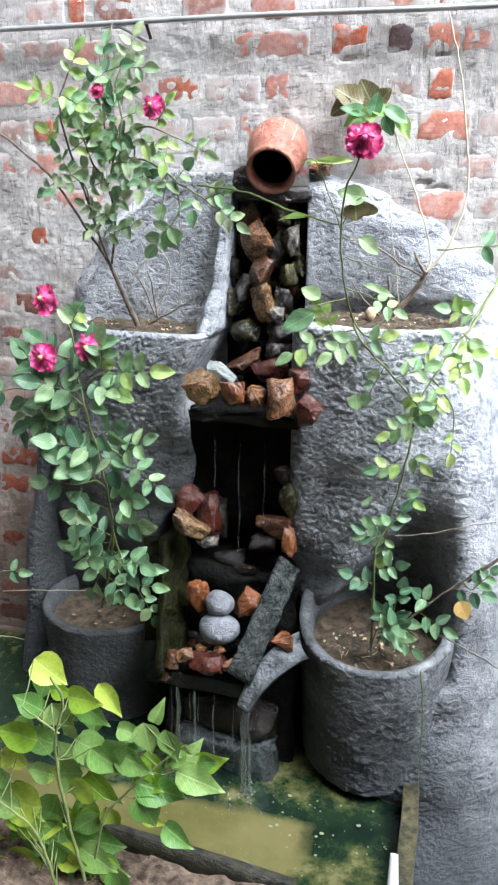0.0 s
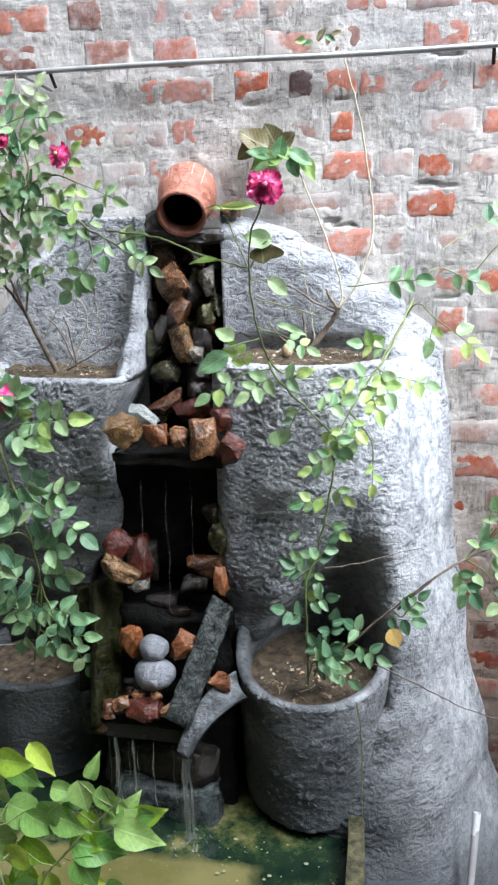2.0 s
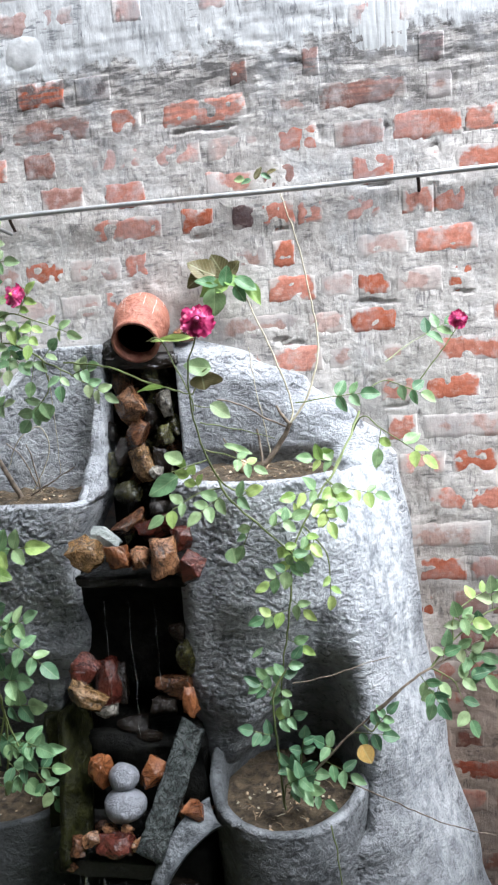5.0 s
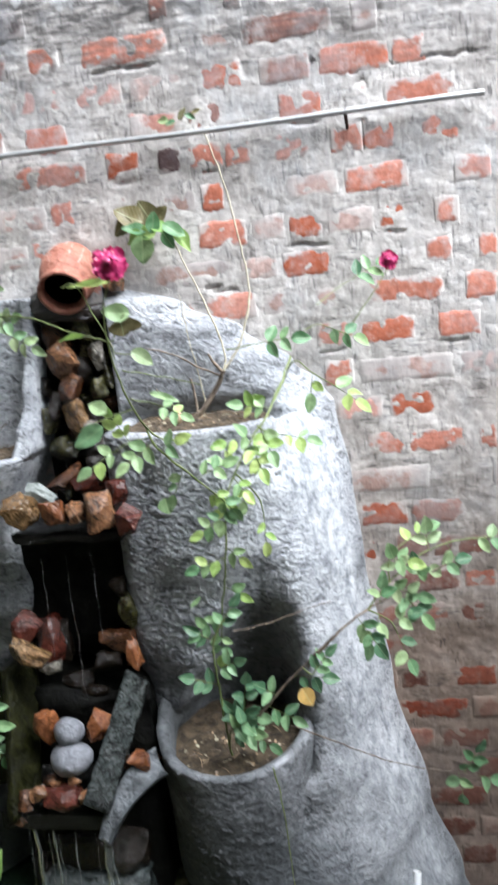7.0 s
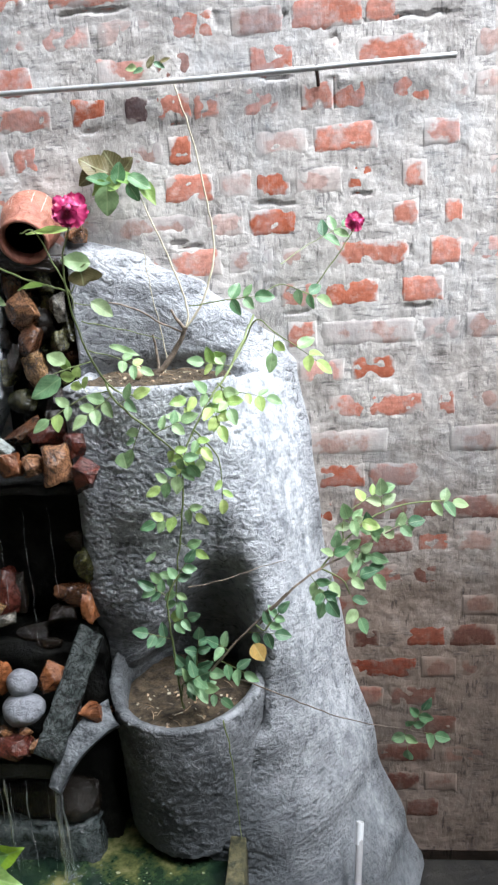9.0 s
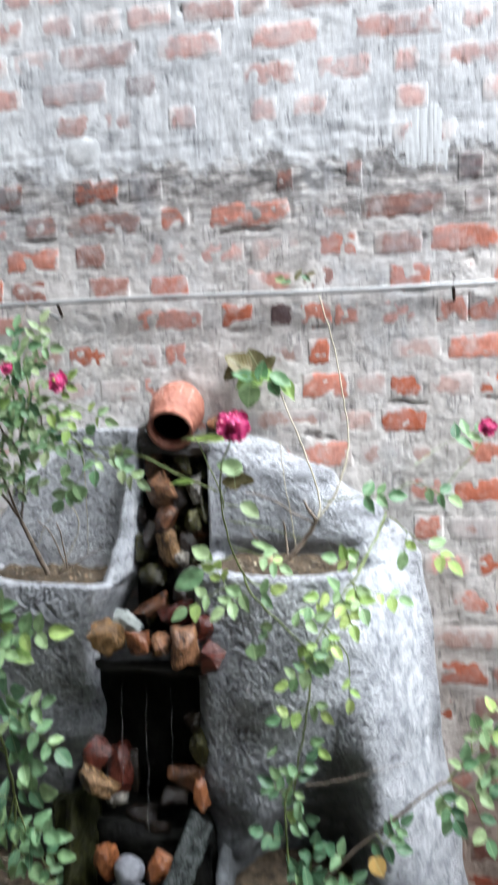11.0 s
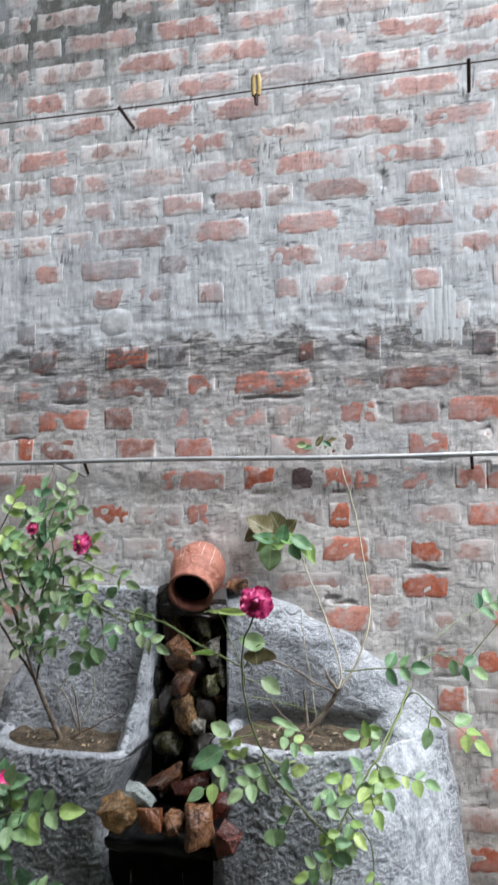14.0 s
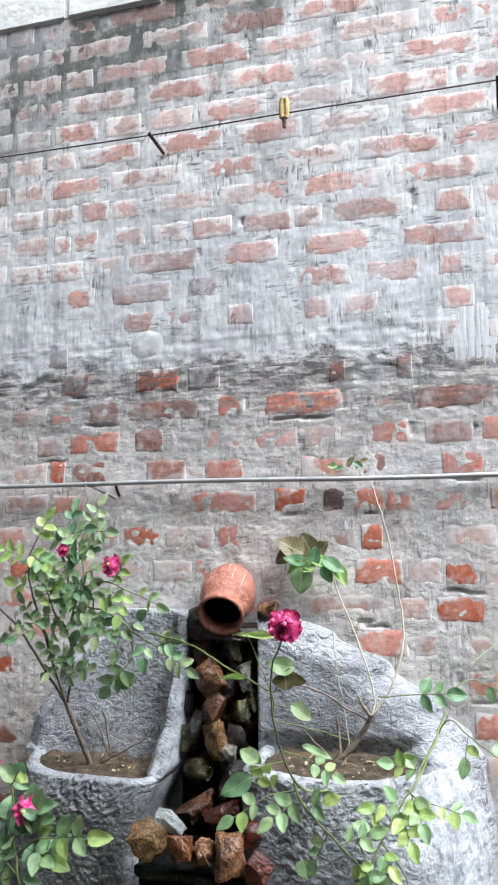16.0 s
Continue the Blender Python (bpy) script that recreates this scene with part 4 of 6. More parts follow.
stone((-0.142, -0.400, 0.431), 0.027, 0.019, 0.022, "tan", 0)
stone((-0.053, -0.360, 0.213), 0.089, 0.075, 0.089, "dark", 0)
stone((-0.166, -0.340, 0.158), 0.095, 0.047, 0.055, "dark", 0)
stone((-0.270, -0.330, 0.160), 0.078, 0.066, 0.078, "dark", 0)

for x, y, z, w, h, label in ((-0.154, -0.355, 0.523, 0.07, 0.064, "smooth round grey pebble balanced on another"), (-0.149, -0.375, 0.470, 0.097, 0.072, "smooth oval grey pebble under a smaller one")):
    bm = bmesh.new()
    bmesh.ops.create_icosphere(bm, subdivisions=4, radius=0.5)
    for v in bm.verts:
        v.co *= 1 + 0.10 * noise.noise(v.co * 2.3 + Vector((x * 9, 0, z))) + 0.02 * noise.noise(v.co * 9)
    bmesh.ops.scale(bm, vec=(w, w * 0.85, h), verts=bm.verts)
    ob = tagged(link("pebble", bm, PEBBLE), label, "pebble", "stacked pebbles")
    ob.location = (x, y, z)

fill_rnd = random.Random(23)
for k in range(34):
    z = 1.0 + 0.0125 * k
    x = -0.195 + 0.15 * ((k * 0.618) % 1)
    stone((x, -0.028 + 0.010 * math.sin(k * 2.0), z), fill_rnd.uniform(0.03, 0.05), 0.04, fill_rnd.uniform(0.035, 0.055), fill_rnd.choice(("moss", "moss", "dark", "dark", "brown")), fill_rnd.uniform(-40, 40))

stone((-0.025, -0.215, 0.735), 0.045, 0.04, 0.085, "moss", 6)
stone((-0.045, -0.2, 0.80), 0.04, 0.035, 0.05, "dark", -12)
stone((-0.20, -0.21, 0.67), 0.05, 0.03, 0.10, "dark", 4)

for k in range(16):
    x = -0.285 + 0.2 * ((k * 0.618) % 1)
    y = -0.405 + 0.1 * ((k * 0.381) % 1)
    w = fill_rnd.uniform(0.014, 0.028)
    stone((x, y, 0.372 + w * 0.4), w, w, w * 0.8, fill_rnd.choice(("tan", "brown", "dark", "ochre", "moss")), fill_rnd.uniform(-40, 40))
for k in range(6):
    stone((-0.02 + 0.008 * k, -0.33 + 0.012 * (k % 3), 0.40 + 0.012 * (k % 2)), 0.026, 0.026, 0.024, fill_rnd.choice(("orange", "tan", "brown")), 15 * k)

# curved cement lip that leads the water down
bm = bmesh.new()
rows = []
spine = [Vector(p) for p in ((0.075, -0.325, 0.425), (0.045, -0.350, 0.440), (0.012, -0.385, 0.433), (-0.022, -0.412, 0.405), (-0.048, -0.434, 0.368), (-0.068, -0.452, 0.322), (-0.078, -0.462, 0.29))]
for j in range(41):
    f = j / 40 * 4
    k = min(3, int(f))
    f -= k
    p0, p1, p2, p3 = spine[k:k + 4]
    c = 0.5 * (2 * p1 + (p2 - p0) * f + (2 * p0 - 5 * p1 + 4 * p2 - p3) * f * f + (3 * p1 - p0 - 3 * p2 + p3) * f ** 3)
    d = (0.5 * ((p2 - p0) + 2 * (2 * p0 - 5 * p1 + 4 * p2 - p3) * f + 3 * (3 * p1 - p0 - 3 * p2 + p3) * f * f)).normalized()
    side = d.cross(Vector((-0.25, -0.75, 0.6))).normalized()
    up = side.cross(d).normalized()
    w = 0.034 - 0.017 * (j / 40) ** 1.4
    dish = 0.014 - 0.004 * j / 40
    thick = 0.016 - 0.008 * j / 40
    row = []
    for i in range(17):
        u = -1 + 2 * i / 16
        p = c + side * w * u + up * dish * (u * u - 0.4)
        row.append(p + up * rough(p, 0.25))
    for i in range(16, -1, -1):
        u = -1 + 2 * i / 16
        p = c + side * w * u * 0.94 + up * (dish * (u * u - 0.4) - thick)
        row.append(p + up * rough(p, 0.25))
    row.append(row[0])
    rows.append(row)
sheet(bm, rows)
bmesh.ops.holes_fill(bm, edges=[e for e in bm.edges if e.is_boundary])
tagged(link("cement_spout", bm, LIP), "curved grey cement lip beside the lower basin", "spout")


def trickle(points, width, material=STREAM):
    """A thread of falling water."""
    bm = bmesh.new()
    rows = []
    for j in range(31):
        f = j / 30 * (len(points) - 1)
        k = min(len(points) - 2, int(f))
        c = Vector(points[k]).lerp(Vector(points[k + 1]), f - k)
        r = width * 0.6 * (0.15 + 1.3 * abs(noise.noise(c * 30)))
        c += Vector((noise.noise(c * 22), noise.noise(c * 22 + Vector((4, 4, 4))), 0)) * 0.005
        ring = [c + Vector((math.cos(a), math.sin(a), 0)) * r for a in [math.tau * i / 8 for i in range(8)]]
        rows.append(ring + [ring[0]])
    sheet(bm, rows)
    placed(part("water_thread", bm, material, waterfall, "thin thread of running water"))


for x, y, z0, z1 in ((-0.185, -0.285, 0.91, 0.66), (-0.128, -0.285, 0.91, 0.56), (-0.07, -0.28, 0.91, 0.70)):
    trickle([(x, y, z0), (x + 0.002, y - 0.006, (z0 + z1) / 2), (x, y - 0.004, z1)], 0.0011)
for x, y, z0 in ((-0.25, -0.432, 0.33), (-0.205, -0.432, 0.33)):
    trickle([(x, y, z0), (x, y - 0.006, 0.2), (x, y - 0.006, 0.09)], 0.0014)
for k in range(3):
    x = -0.10 - 0.045 * k - 0.006 * math.sin(k * 2.7)
    trickle([(x, -0.428, 0.325), (x - 0.002, -0.428, 0.26), (x, -0.428, 0.09)], 0.0012 + 0.0008 * (k % 2), FOAM)


def fall(points, w0, w1, seed):
    """A thin ragged ribbon of falling water that widens on its way down."""
    bm = bmesh.new()
    rows = []
    for j in range(41):
        f = j / 40 * (len(points) - 1)
        k = min(len(points) - 2, int(f))
        c = Vector(points[k]).lerp(Vector(points[k + 1]), f - k)
        w = (w0 + (w1 - w0) * j / 40) * (0.75 + 0.7 * noise.noise(Vector((seed, 0, c.z * 28))))
        c.x += 0.003 * noise.noise(Vector((seed, 4, c.z * 20)))
        ring = []
        for i in range(16):
            a = math.tau * i / 16
            ripple = 1 + 0.5 * noise.noise(Vector((math.cos(a) * 2.5, seed, c.z * 9)))
            ring.append(c + Vector((w * math.cos(a), 0.0016 * ripple * math.sin(a), 0)))
        rows.append(ring + [ring[0]])
    sheet(bm, rows)
    placed(part("water_ribbon", bm, RIBBON, waterfall, "clear ribbon of falling water"))


fall([(-0.067, -0.453, 0.33), (-0.068, -0.458, 0.24), (-0.068, -0.456, 0.083)], 0.006, 0.012, 1.0)
fall([(-0.060, -0.450, 0.325), (-0.056, -0.454, 0.24), (-0.054, -0.452, 0.083)], 0.002, 0.006, 2.0)
fall([(-0.235, -0.429, 0.33), (-0.236, -0.43, 0.2), (-0.236, -0.43, 0.083)], 0.005, 0.010, 3.0)
fall([(-0.195, -0.429, 0.33), (-0.194, -0.43, 0.2), (-0.194, -0.43, 0.083)], 0.003, 0.006, 4.0)

# ---- clay jar ----
jar = thing("clay_jar", (-0.105, -0.062, 1.506), "terracotta water jar with white streaks lying on its side", "jar")
profile = [(0.0, 0.083), (0.03, 0.08), (0.05, 0.066), (0.062, 0.04), (0.066, 0.012), (0.062, -0.018), (0.054, -0.04), (0.05, -0.05), (0.051, -0.062), (0.054, -0.07), (0.054, -0.077), (0.048, -0.078), (0.044, -0.068), (0.043, -0.05), (0.052, -0.03), (0.058, 0.0), (0.05, 0.045), (0.0, 0.075)]
bm = bmesh.new()
rows = [[Vector((r * math.cos(a), -0.0 + t, r * math.sin(a))) for a in [math.tau * i / 48 for i in range(49)]] for r, t in profile]
sheet(bm, rows)
bmesh.ops.remove_doubles(bm, verts=bm.verts[:], dist=0.0003)
bmesh.ops.recalc_face_normals(bm, faces=bm.faces[:])
for v in bm.verts:
    v.co.y += 0.0
body = part("body", bm, CLAY, jar)
for i in range(7):
    a = radians(30 + 19 * i + 9 * math.sin(i * 3.3))
    bm = bmesh.new()
    rows = []
    for j in range(9):
        t = 0.045 - 0.004 * (i % 3) - 0.0095 * j * (0.35 + 0.28 * (i * 2 % 3))
        r = lerp_table([(-0.05, 0.0508), (-0.018, 0.063), (0.012, 0.0668), (0.04, 0.063)], max(-0.05, t))
        rows.append([(r * math.cos(a + s), t, r * math.sin(a + s)) for s in (-0.008 - 0.008 * math.sin(j * 1.9 + i), 0.0, 0.008 + 0.008 * math.sin(j * 2.3 + i * 2))])
    sheet(bm, rows)
    part("lime_streak", bm, CHALK, jar, "white lime streak")
# Added inner sheet in near-black, painting the shade inside the jar.
bm = bmesh.new()
rows = [[Vector((r * math.cos(a), t, r * math.sin(a))) for a in [math.tau * i / 48 for i in range(49)]] for r, t in ((0.044, -0.05), (0.0505, -0.03), (0.0565, 0.0), (0.049, 0.044), (0.001, 0.073))]
sheet(bm, rows)
part("lining", bm, WET_SHADE, jar, "jar inside blackened with painted shade")
jar.rotation_euler = (radians(30), 0, radians(3))
jar.scale = (1.02, 1.0, 1.02)
boxed("jar_rest", (-0.19, -0.09, 1.405), (-0.02, 0.01, 1.437), STONES["dark"], waterfall)
stone((-0.01, -0.05, 1.475), 0.05, 0.04, 0.035, "tan", 5)
stone((-0.185, -0.05, 1.455), 0.05, 0.04, 0.05, "dark", 5)

# ---- pool ----
bm = bmesh.new()
rows = [[(-1.2 + 1.5 * i / 60, -1.9 + 1.9 * j / 60, 0.085 + 0.0015 * noise.noise(Vector((i * 0.4, j * 0.4, 0)))) for i in range(61)] for j in range(61)]
sheet(bm, rows)
tagged(link("water", bm, WATER), "shallow murky green pond water", "water", kind="structure")
ground = tagged(new("ground"), "damp bare earth of the yard", "ground", kind="structure")
bm = bmesh.new()
sheet(bm, [[(-8 + 0.4 * i, -8 + 0.4 * j, -0.29 + 0.02 * noise.noise(Vector((i, j, 0)))) for i in range(41)] for j in range(23)])
part("earth", bm, MUD, ground)


bm = bmesh.new()
drift = random.Random(14)
for _ in range(46):
    x, y, r = drift.uniform(0.0, 0.285), drift.uniform(-0.78, -0.42), drift.uniform(0.0015, 0.007) * drift.random() ** 0.5
    ring = [bm.verts.new((x + r * drift.uniform(0.7, 1.3) * math.cos(a), y + r * 0.8 * math.sin(a), 0.0885)) for a in [math.tau * i / 9 for i in range(9)]]
    bm.faces.new(ring)
tagged(link("floating_scum", bm, KERB_SCUM), "pale flecks of scum drifting on the pond", "scum", kind="stuff")


bm = bmesh.new()
for _ in range(60):
    a, r = drift.uniform(0, math.tau), abs(drift.gauss(0, 0.035))
    ball = bmesh.ops.create_icosphere(bm, subdivisions=1, radius=drift.uniform(0.0012, 0.0032))
    bmesh.ops.translate(bm, vec=(-0.066 + 1.5 * r * math.cos(a), -0.452 + r * math.sin(a), 0.087), verts=ball["verts"])
tagged(link("foam_bubbles", bm, FOAM), "white bubbles where the water drops into the pond", "foam", kind="stuff")


def kerb(name, lo, hi, label, material=None, skew=0.0):
    bm = bmesh.new()
    box(bm, lo, hi)
    bmesh.ops.subdivide_edges(bm, edges=bm.edges[:], cuts=9, use_grid_fill=True)
    for v in bm.verts:
        v.co += Vector((noise.noise(v.co * 14), noise.noise(v.co * 14 + Vector((3, 3, 3))), noise.noise(v.co * 14 + Vector((6, 0, 0))))) * (0.0025 if material else 0.007)
        v.co.y += skew * (v.co.x - hi[0])
    tagged(link(name, bm, material or KERB), label, "kerb", kind="structure")


kerb("pool_kerb", (0.296, -1.3, -0.31), (0.330, -0.395, 0.15), "mossy cement kerb beside the small pool")
kerb("pool_divider", (-1.2, -0.713, -0.31), (0.105, -0.698, 0.146), "thin wet slab dividing pool and bed", KERB_DARK, -0.075)
kerb("bed_end_wall", (0.085, -1.9, -0.31), (0.107, -0.72, 0.15), "thin wet slab at the end of the bed", SLATE)
bm = bmesh.new()
sheet(bm, [[(-1.2 + 1.285 * i / 150, -1.9 + (1.18 + 0.072 * (1 - i / 150)) * j / 140, 0.122 + 0.02 * noise.noise(Vector((i * 0.117, j * 0.125, 0))) + 0.008 * noise.noise(Vector((i * 0.37, j * 0.39, 4))) + 0.003 * noise.noise(Vector((i * 0.8, j * 0.8, 7)))) for i in range(151)] for j in range(141)])
tagged(link("flower_bed", bm, EARTH), "brown crumbly soil of the flower bed", "soil", kind="structure")
# ---- pipe, wires, pegs ----
def tube(bm, points, radius, sides=8, taper=1.0):
    pts = [Vector(p) for p in points]
    rows = []
    for k, p in enumerate(pts):
        d = (pts[min(k + 1, len(pts) - 1)] - pts[max(k - 1, 0)]).normalized()
        u = d.cross(Vector((0.31, 0.87, 0.4))).normalized()
        v = d.cross(u)
        r = radius * (1 + (taper - 1) * k / max(1, len(pts) - 1))
        ring = [p + (u * math.cos(a) + v * math.sin(a)) * r for a in [math.tau * i / sides for i in range(sides)]]
        rows.append(ring + [ring[0]])
    sheet(bm, rows)


def spline(points, n=6):
    """A smooth line through the points."""
    p = [Vector(q) for q in points]
    p = [2 * p[0] - p[1]] + p + [2 * p[-1] - p[-2]]
    out = []
    for k in range(1, len(p) - 2):
        for j in range(n):
            t = j / n
            out.append(0.5 * ((2 * p[k]) + (p[k + 1] - p[k - 1]) * t + (2 * p[k - 1] - 5 * p[k] + 4 * p[k + 1] - p[k + 2]) * t * t + (3 * p[k] - p[k - 1] - 3 * p[k + 1] + p[k + 2]) * t ** 3))
    return out + [p[-2]]


pipe = thing("wall_pipe", (0, -0.02, 1.787), "thin galvanised conduit fixed along the brick wall", "pipe")
bm = bmesh.new()
tube(bm, [(-2.4 + 3.24 * k / 30, -0.02 + 0.0015 * math.sin(k), 1.787 + 0.002 * math.sin(k * 0.7)) for k in range(31)], 0.0062)
placed(part("tube", bm, METAL, pipe))
for x in (-0.42, 0.552):
    bm = bmesh.new()
    tube(bm, [(x, 0.0, 1.755), (x - 0.002, -0.014, 1.775), (x - 0.004, -0.021, 1.793)], 0.004, 6)
    placed(part("hook", bm, IRON, pipe, "rusty iron hook"))
bm = bmesh.new()
tube(bm, [(-0.51, -0.022, 1.79), (-0.47, -0.02, 1.772), (-0.426, -0.004, 1.748)], 0.0042, 8)
placed(part("rod", bm, METAL, pipe, "grey bent rod under the conduit"))
line = thing("clothes_line", (0, -0.045, 2.72), "thin dark wire strung between nails in the wall", "wire")
bm = bmesh.new()
tube(bm, spline([(-1.4, -0.045, 2.724), (-0.315, -0.055, 2.712), (0.05, -0.045, 2.722), (0.567, -0.04, 2.727), (1.4, -0.045, 2.73)], 8), 0.002, 6)
placed(part("wire", bm, IRON, line))
for a, b in (((-0.30, 0.0, 2.685), (-0.318, -0.062, 2.714)), ((0.569, 0.0, 2.675), (0.567, -0.045, 2.735))):
    bm = bmesh.new()
    tube(bm, [a, Vector(a).lerp(Vector(b), 0.5), b], 0.0048, 8)
    placed(part("nail", bm, IRON, line, "rusty bent nail"))
peg = thing("clothes_peg", (0.047, -0.047, 2.722), "yellow wooden clothes peg clipped on the wire", "clothes peg")
for s in (-1, 1):
    bm = bmesh.new()
    tube(bm, [(0.004 * s, 0, 0.038), (0.007 * s, 0, 0.03), (0.0075 * s, 0, 0.0), (0.005 * s, 0, -0.014)], 0.0065, 8)
    part("jaw", bm, WOOD, peg)
bm = bmesh.new()
tube(bm, [(0, 0, -0.012), (0, 0, -0.04)], 0.006, 8, 0.8)
part("tip", bm, IRON, peg, "dark weathered tip")
PIPE_FOOT, PIPE_TOP = (0.540, -0.50, -0.29), (0.586, -0.315, 0.11)
stick = thing("white_pipe", (0.575, -0.4, 0.0), "bent grey plastic pipe with a white end", "pipe")
bm = bmesh.new()
tube(bm, spline([PIPE_FOOT, Vector(PIPE_FOOT).lerp(Vector(PIPE_TOP), 0.5) + Vector((0.004, 0, 0.01)), PIPE_TOP], 6), 0.0085, 10)
placed(part("tube", bm, plain("grey_plastic", (0.30, 0.29, 0.30), (0.42, 0.41, 0.42), 20, 0.5, 0.05), stick))
bm = bmesh.new()
tube(bm, [Vector(PIPE_FOOT).lerp(Vector(PIPE_TOP), 0.92), Vector(PIPE_FOOT).lerp(Vector(PIPE_TOP), 1.03)], 0.0092, 10)
placed(part("end_cap", bm, WHITE, stick, "white end"))
bm = bmesh.new()
tube(bm, [(0.302, -0.80, 0.08), (0.297, -0.75, 0.2), (0.2925, -0.70, 0.262)], 0.017, 12, 0.45)
tagged(link("white_spike", bm, WHITE), "white plastic spike standing in the pool corner", "pipe")

# ---- plants ----
def leaf_mesh(name, material, tip=1.3, cup=0.16, droop=0.12):
    """One leaf along +X, one long and one wide, with a folded midrib; tip over 1.4 gives a drawn-out point."""
    bm = bmesh.new()
    rows = []
    pointed = tip > 1.4
    steps = 14 if pointed else 10
    for j in range(steps + 1):
        t = j / steps
        if pointed:
            half = 0.5 * math.sin(math.pi * t ** 0.62) ** 0.72 * (1 - 0.55 * max(0, t - 0.55) / 0.45) + 0.004
        else:
            half = 0.5 * math.sin(math.pi * t ** 0.82) ** 0.74 * (1 - 0.16 * t) + 0.004
        row = []
        for i in range(7):
            u = -1 + i / 3
            serr = 1 + ((0.04 if pointed else 0.05) if (j % 2 and abs(u) == 1) else 0)
            row.append((t, half * u * serr, cup * half * abs(u) ** 1.5 * 1.3 - droop * t * t + (0.014 if pointed else 0.02) * math.sin(9 * t + 2 * u)))
        rows.append(row)
    sheet(bm, rows)
    me = bpy.data.meshes.new(name)
    bm.normal_update()
    bm.to_mesh(me)
    bm.free()
    me.shade_smooth()
    me.materials.append(material)
    return me


leaf_meshes = {k: [leaf_mesh("leaf", m, 1.5 if k in ("broad", "bright") else 1.3, c, d) for c, d in ((0.10, 0.05), (0.22, 0.18), (0.16, -0.08))] for k, m in LEAVES.items()}
plant_rnd = random.Random(11)
shrub_line = []


def place_leaf(plant, at, along, face, length, width, tone, stalk=None):
    """along: the way from stalk to tip; face: roughly the side that it shows."""
    ob = new("leaf", plant_rnd.choice(leaf_meshes[tone]))
    x = Vector(along).normalized()
    z = Vector(face)
    z = (z - x * z.dot(x)).normalized()
    y = z.cross(x)
    m = Matrix((x, y, z)).transposed().to_4x4()
    ob.matrix_world = Matrix.Translation(at) @ m @ Matrix.Diagonal((length, width, length, 1))
    ob.parent = stalk or plant
    if not stalk:
        ob.matrix_parent_inverse = Matrix.Translation(-Vector(plant.location))
    return ob


def leaf(plant, at, length, width, tone, turn):
    """A single leaf about its middle; turn is its slant as one faces the wall."""
    a = radians(turn)
    along = Vector((math.cos(a), plant_rnd.uniform(-0.25, 0.25), math.sin(a)))
    face = Vector((plant_rnd.uniform(-0.3, 0.4), -1, plant_rnd.uniform(0.2, 0.8)))
    if plant.name == "garden_shrub":
        length, width = length * 0.95, width * 0.86
        tone = "bright" if tone == "lime" else tone
        b = a + plant_rnd.choice((-1.1, 1.2, 0.9))
        way = Vector((math.cos(b), plant_rnd.uniform(-0.4, 0.4), math.sin(b)))
        place_leaf(plant, Vector(at) + Vector((plant_rnd.uniform(-0.05, 0.05), plant_rnd.uniform(0.0, 0.06), plant_rnd.uniform(-0.06, 0.02))), way, (0.2, -1, 0.5), length * 0.85, width * 0.8, plant_rnd.choice(("broad", "broad", "bright")))
    base = Vector(at) - along * length / 2
    ob = None
    if plant.name == "garden_shrub":
        near = min(shrub_line, key=lambda p: (p - base).length + max(0, p.z - base.z + 0.02))
        bm = bmesh.new()
        tube(bm, [near, near.lerp(base, 0.5) + Vector((0, 0, -0.008)), base], 0.0012, 5)
        ob = link("leaf_stalk", bm, GREENSTEM, plant)
        ob.matrix_parent_inverse = Matrix.Translation(-Vector(plant.location))
    place_leaf(plant, base, along, face, length, width, tone, ob)


def compound(plant, at, out, length, tone):
    """A rose leaf: leaflets in pairs on a thin stalk."""
    out = Vector(out).normalized()
    pairs = plant_rnd.choice((1, 2, 2))
    length *= 0.88
    stalk = length * (0.3 + 0.62 * pairs)
    bend = Vector((0, 0, -0.25))
    face = Vector((plant_rnd.uniform(-0.5, 0.5), -1, plant_rnd.uniform(0.1, 1.0))).normalized()
    side = out.cross(face).normalized()
    bm = bmesh.new()
    tube(bm, [at, at + out * stalk * 0.5 + bend * stalk * 0.06, at + out * stalk + bend * stalk * 0.2], 0.0009, 4)
    ob = link("leaf_stalk", bm, GREENSTEM, plant)
    ob.matrix_parent_inverse = Matrix.Translation(-Vector(plant.location))
    mix_tone = {"green": ("green", "green", "dark", "pale"), "pale": ("pale", "pale", "green", "lime"), "lime": ("lime", "lime", "pale"), "sage": ("sage", "sage", "pale", "green"), "dark": ("dark", "dark", "green"), "brown": ("brown", "brown", "dark")}
    for k in range(pairs):
        f = (k + 0.7) / (pairs + 0.4)
        p = at + out * stalk * f + bend * stalk * 0.2 * f * f
        for s in (-1, 1):
            if plant_rnd.random() < 0.1:
                continue
            d = out * 0.55 + side * s + Vector((plant_rnd.uniform(-0.2, 0.2), plant_rnd.uniform(-0.3, 0.3), plant_rnd.uniform(-0.35, 0.15)))
            n = face + Vector((plant_rnd.uniform(-0.5, 0.5), 0, plant_rnd.uniform(-0.4, 0.5)))
            z = length * plant_rnd.uniform(0.72, 1.0)
            place_leaf(plant, p, d, n, z, z * plant_rnd.uniform(0.54, 0.72), plant_rnd.choice(mix_tone[tone]), ob)
    d = out + bend * 0.5
    place_leaf(plant, at + out * stalk + bend * stalk * 0.2, d, face, length, length * plant_rnd.uniform(0.55, 0.72), plant_rnd.choice(mix_tone[tone]), ob)


